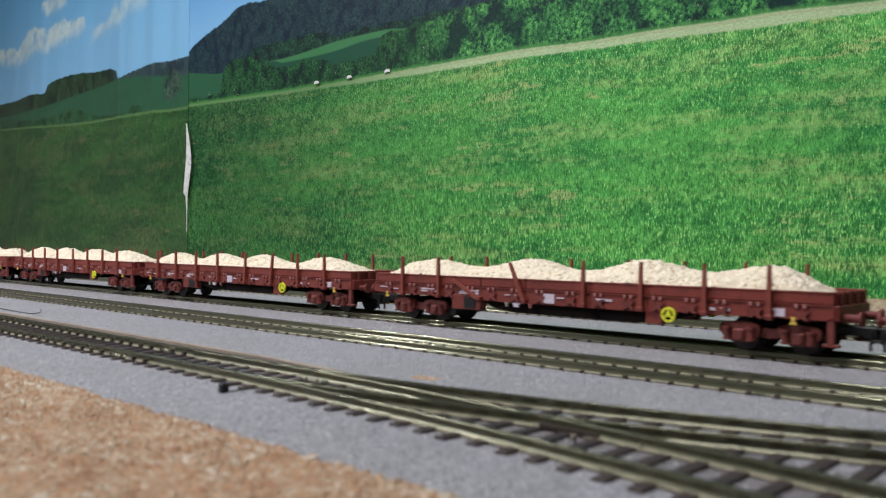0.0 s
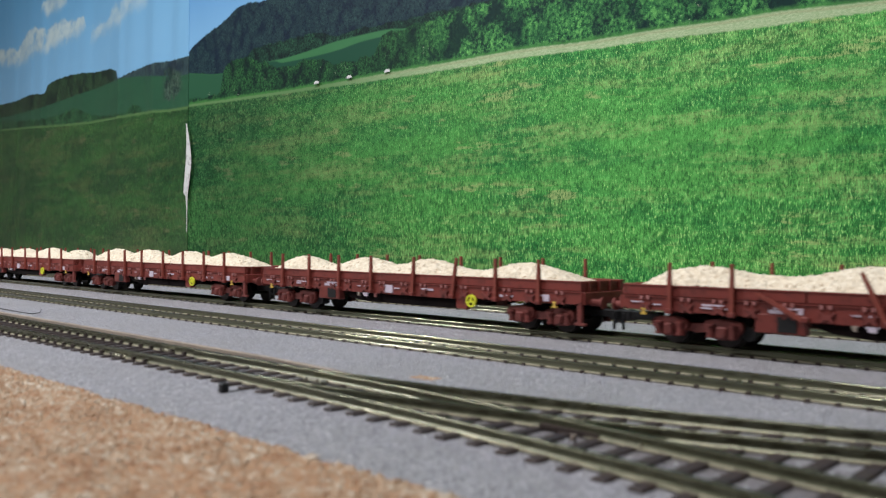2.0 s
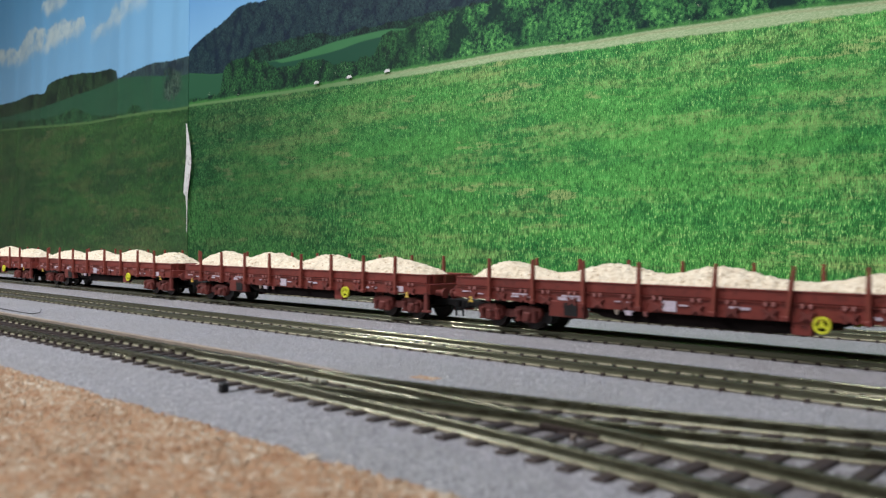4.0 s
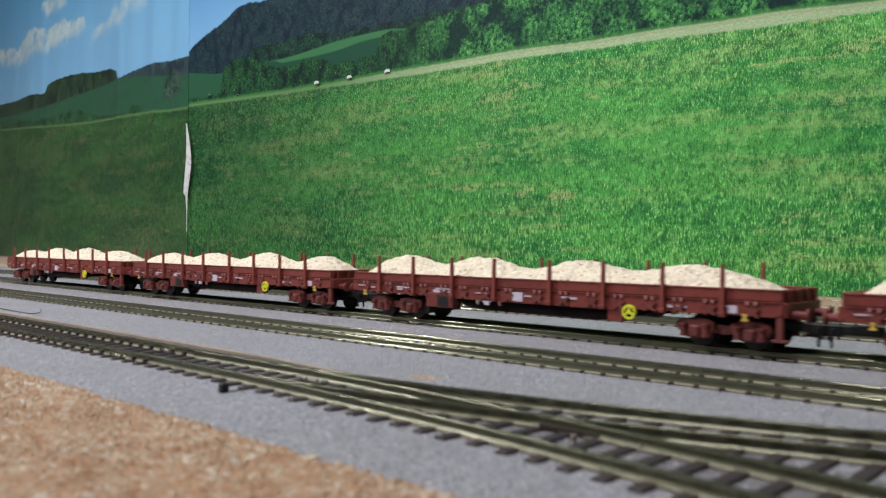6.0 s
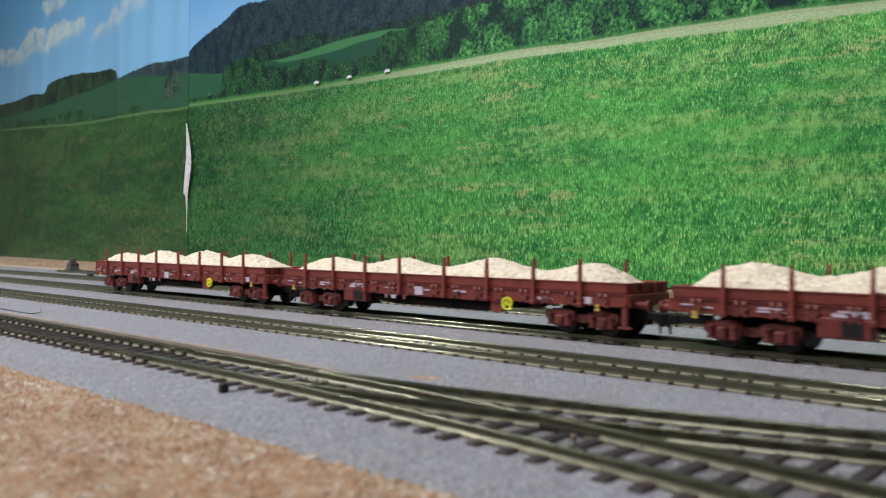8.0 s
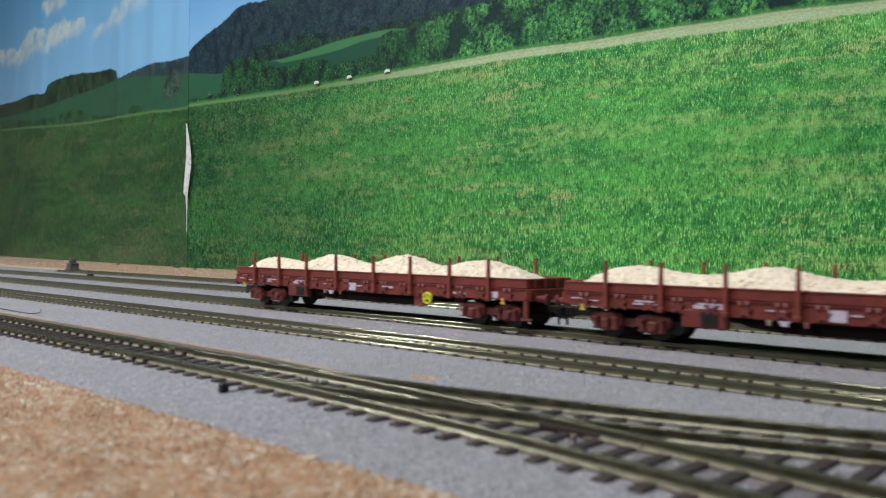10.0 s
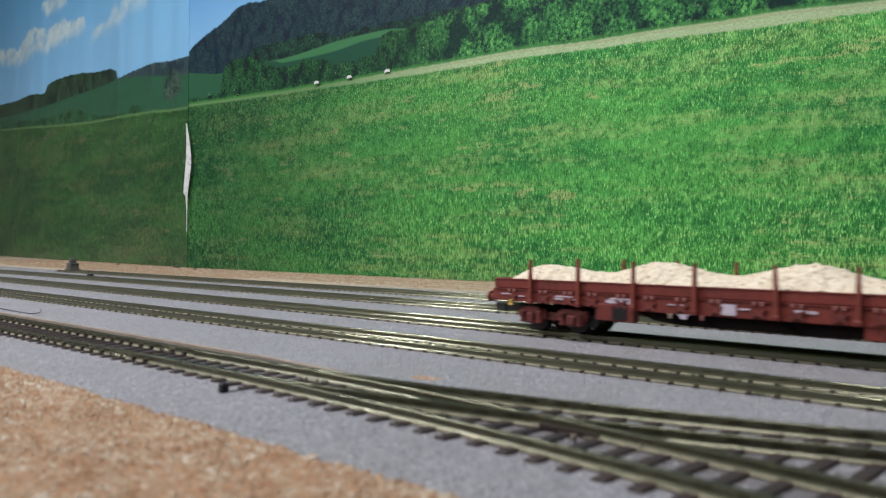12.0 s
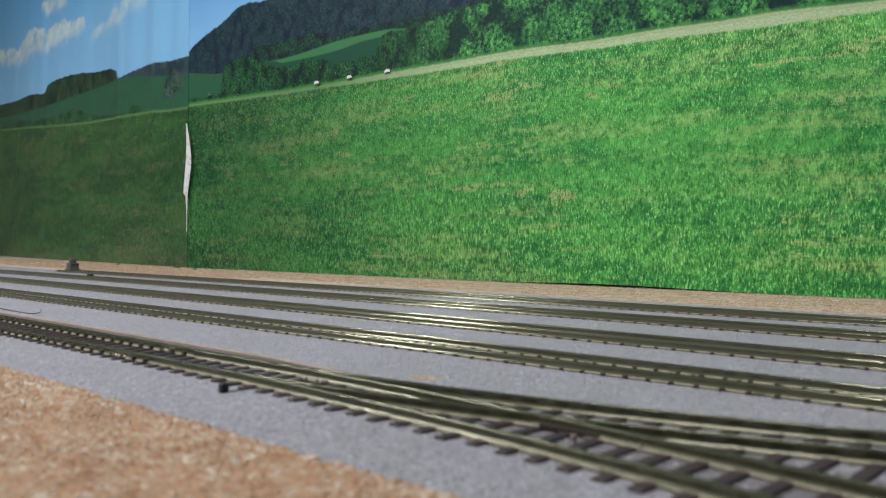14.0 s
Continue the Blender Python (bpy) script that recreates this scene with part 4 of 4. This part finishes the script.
        add_box(bm, xa, xb, -15.0, 15.0, 15.8, 20.6, 0.25)
        part("headstock", bm, M_RED, wagon)
        for y in (-10.05, 10.05):
            bm = bmesh.new()
            add_cyl(bm, (end + out * 3.4, y, 16.6), 1.4, 5.2, "X", 14)
            buf = part("buffer", bm, M_RED_DARK, wagon)
            bm = bmesh.new()
            add_cyl(bm, (end + out * 6.2, y, 16.6), 2.3, 0.8, "X", 20)
            part("buffer_head", bm, M_RED_DARK, buf)
        bm = bmesh.new()
        xa, xb = sorted((end - out * 8, end + out * 9.9))
        add_box(bm, xa, xb, -2.2, 2.2, 10.6, 13.6, 0.3)
        xa, xb = sorted((end + out * 4, end + out * 9.9))
        add_box(bm, xa, xb, -2.8, 2.8, 9.8, 13.8, 0.5)
        xa, xb = sorted((end + out * 7.5, end + out * 8.5))
        add_box(bm, xa, xb, -3.4, -2.7, 8.6, 9.9)
        coupler = part("coupler", bm, M_BLACK, wagon, "black plastic coupler")
        bm = bmesh.new()
        xa, xb = sorted((end + out * 6.4, end + out * 7.3))
        add_box(bm, xa, xb, -3.5, -2.7, 6.2, 12.6, 0.15)
        part("hook", bm, M_BLACK, coupler)
    build_bogie(wagon, 28.5, wheel_mesh)
    build_bogie(wagon, 190.0, wheel_mesh)
    return wagon


# heaps of each wagon's load: place along the wagon and height of the top
HEAPS = [((19, 30.2), (70, 32.5), (125, 33.0), (175, 31.6)), ((24, 31.0), (77, 31.6), (135, 32.6), (187, 31.4)),
         ((25, 33.0), (71, 32.9), (124, 32.4), (172, 31.8)), ((19, 31.3), (70, 31.5), (114, 31.3), (173, 30.8)),
         ((26, 31.4), (84, 32.6), (137, 33.3), (186, 32.0)), ((22, 31.5), (72, 32.4), (126, 33.0), (180, 31.6))]
DIPS = (27.2, 27.2, 27.6, 26.2, 27.8, 27.2)


def load_height(s, y, seed):
    top = DIPS[seed]
    for c, peak in HEAPS[seed]:
        lean = 1.0 + 0.12 * math.sin(seed * 2.1 + c)
        wide = 17.0 * (lean if s > c else 2 - lean)
        top += (peak - DIPS[seed]) * math.exp(-(((s - c) / wide) ** 2))
    edge = min(1.0, max(0.0, (s - 1) / 13.0), max(0.0, (208 - s) / 20.0))
    rise = edge * (2 - edge)
    return 24.0 - 2.2 * (1 - rise) + (top - 24.0) * rise * (1 - (abs(y) / 14.6) ** 2)


def build_load(seed):
    """A heap of sand as long as the wagon's deck, with its grain in the mesh."""
    bm = bmesh.new()
    nx, ny = 300, 34
    rows = []
    for j in range(ny + 1):
        y = -14.0 + 28.0 * j / ny
        row = []
        for i in range(nx + 1):
            s = 2.0 + 204.0 * i / nx
            z = load_height(s, y, seed)
            z += 0.7 * noise.noise((s * 0.4, y * 0.4, seed * 7.3)) + 0.75 * noise.noise((s * 1.3, y * 1.3, seed * 3.1))
            row.append(bm.verts.new((s * MM, y * MM, max(z, 20.75) * MM)))
        rows.append(row)
    for j in range(ny):
        for i in range(nx):
            bm.faces.new((rows[j][i], rows[j][i + 1], rows[j + 1][i + 1], rows[j + 1][i]))
    ob = part("sand_load", bm, M_SAND)
    return tagged(ob, "heaped pale sand load filling the red flat wagon", "sand load", "sand loads on the wagons")


# places of the last wagon's rear end along the track, every half second
REAR = [-1219.0, -1188.3, -1154.0, -1119.9, -1083.1, -1049.0, -1012.0, -975.5, -937.5, -898.5, -858.8, -818.1, -776.9, -738.0,
        -695.0, -652.4, -605.3, -560.8, -515.8, -469.8, -422.4, -374.3, -325.0, -279.2, -228.7, -179.1, -127.1, -74.2, -20.0]


def start_of(t):
    """Place along the track, in metres, of the last wagon's rear end."""
    i = min(int(t * 2), 27)
    k = t * 2 - i
    return (REAR[i] * (1 - k) + REAR[i + 1] * k) * MM


def build_train():
    wheel_mesh = build_wheelset()
    first = build_wagon(wheel_mesh)
    tagged(first, "oxide red model flat wagon with stakes carrying sand", "freight wagon", "wagons of the freight train")
    wagons, loads = [first], []
    for k in range(1, 6):
        wagons.append(copy_thing(first, pose(start_of(0) + k * PITCH * MM, 0, 0)))
    for k in range(6):
        loads.append(build_load(k))
    # nothing is coupled behind the last wagon, whose rear hook is gone
    for ob in [c for c in first.children_recursive if c.name.startswith("hook") and c.data.vertices[0].co.x < 0]:
        bpy.data.objects.remove(ob)
    # bent stakes
    for k, s, lean in ((4, 90.9, -25.0), (4, 66.8, -62.0), (3, 144.2, 8.0), (3, 119.4, 3.0), (0, 119.4, -2.0)):
        for ob in wagons[k].children:
            if ob.name.startswith("stake") and not ob.name.startswith("stake_") and abs(ob.location.x - s * MM) < 1e-4 and ob.location.y < 0:
                ob.rotation_euler = (0, radians(lean), 0)
    tagged(wagons[4], "oxide red model flat wagon with a bent and a fallen stake")
    return wagons, loads


build_room()
build_ground()
build_gravel()
build_poster()
build_tracks()
build_turnout()
build_wire()
build_pebbles()
build_buffer_stop()
wagons, loads = build_train()


# ---- what moves ----
def motions():
    times = [i * 0.5 for i in range(29)]
    for k in range(6):
        rows = [(t, pose(start_of(t) + k * PITCH * MM, 0, 0)) for t in times]
        walk(wagons[k], rows)
        walk(loads[k], rows)
        for ob in wagons[k].children_recursive:
            if ob.name.startswith("wheelset"):
                base = ob.location.copy()
                spin = []
                for i in range(211):
                    t = i / 15.0
                    turn = math.degrees((start_of(t) - start_of(0)) / (WHEEL_R * MM))
                    spin.append((t, pose(base.x, base.y, base.z, 0, turn % 360.0, 0)))
                walk(ob, spin)


motions()
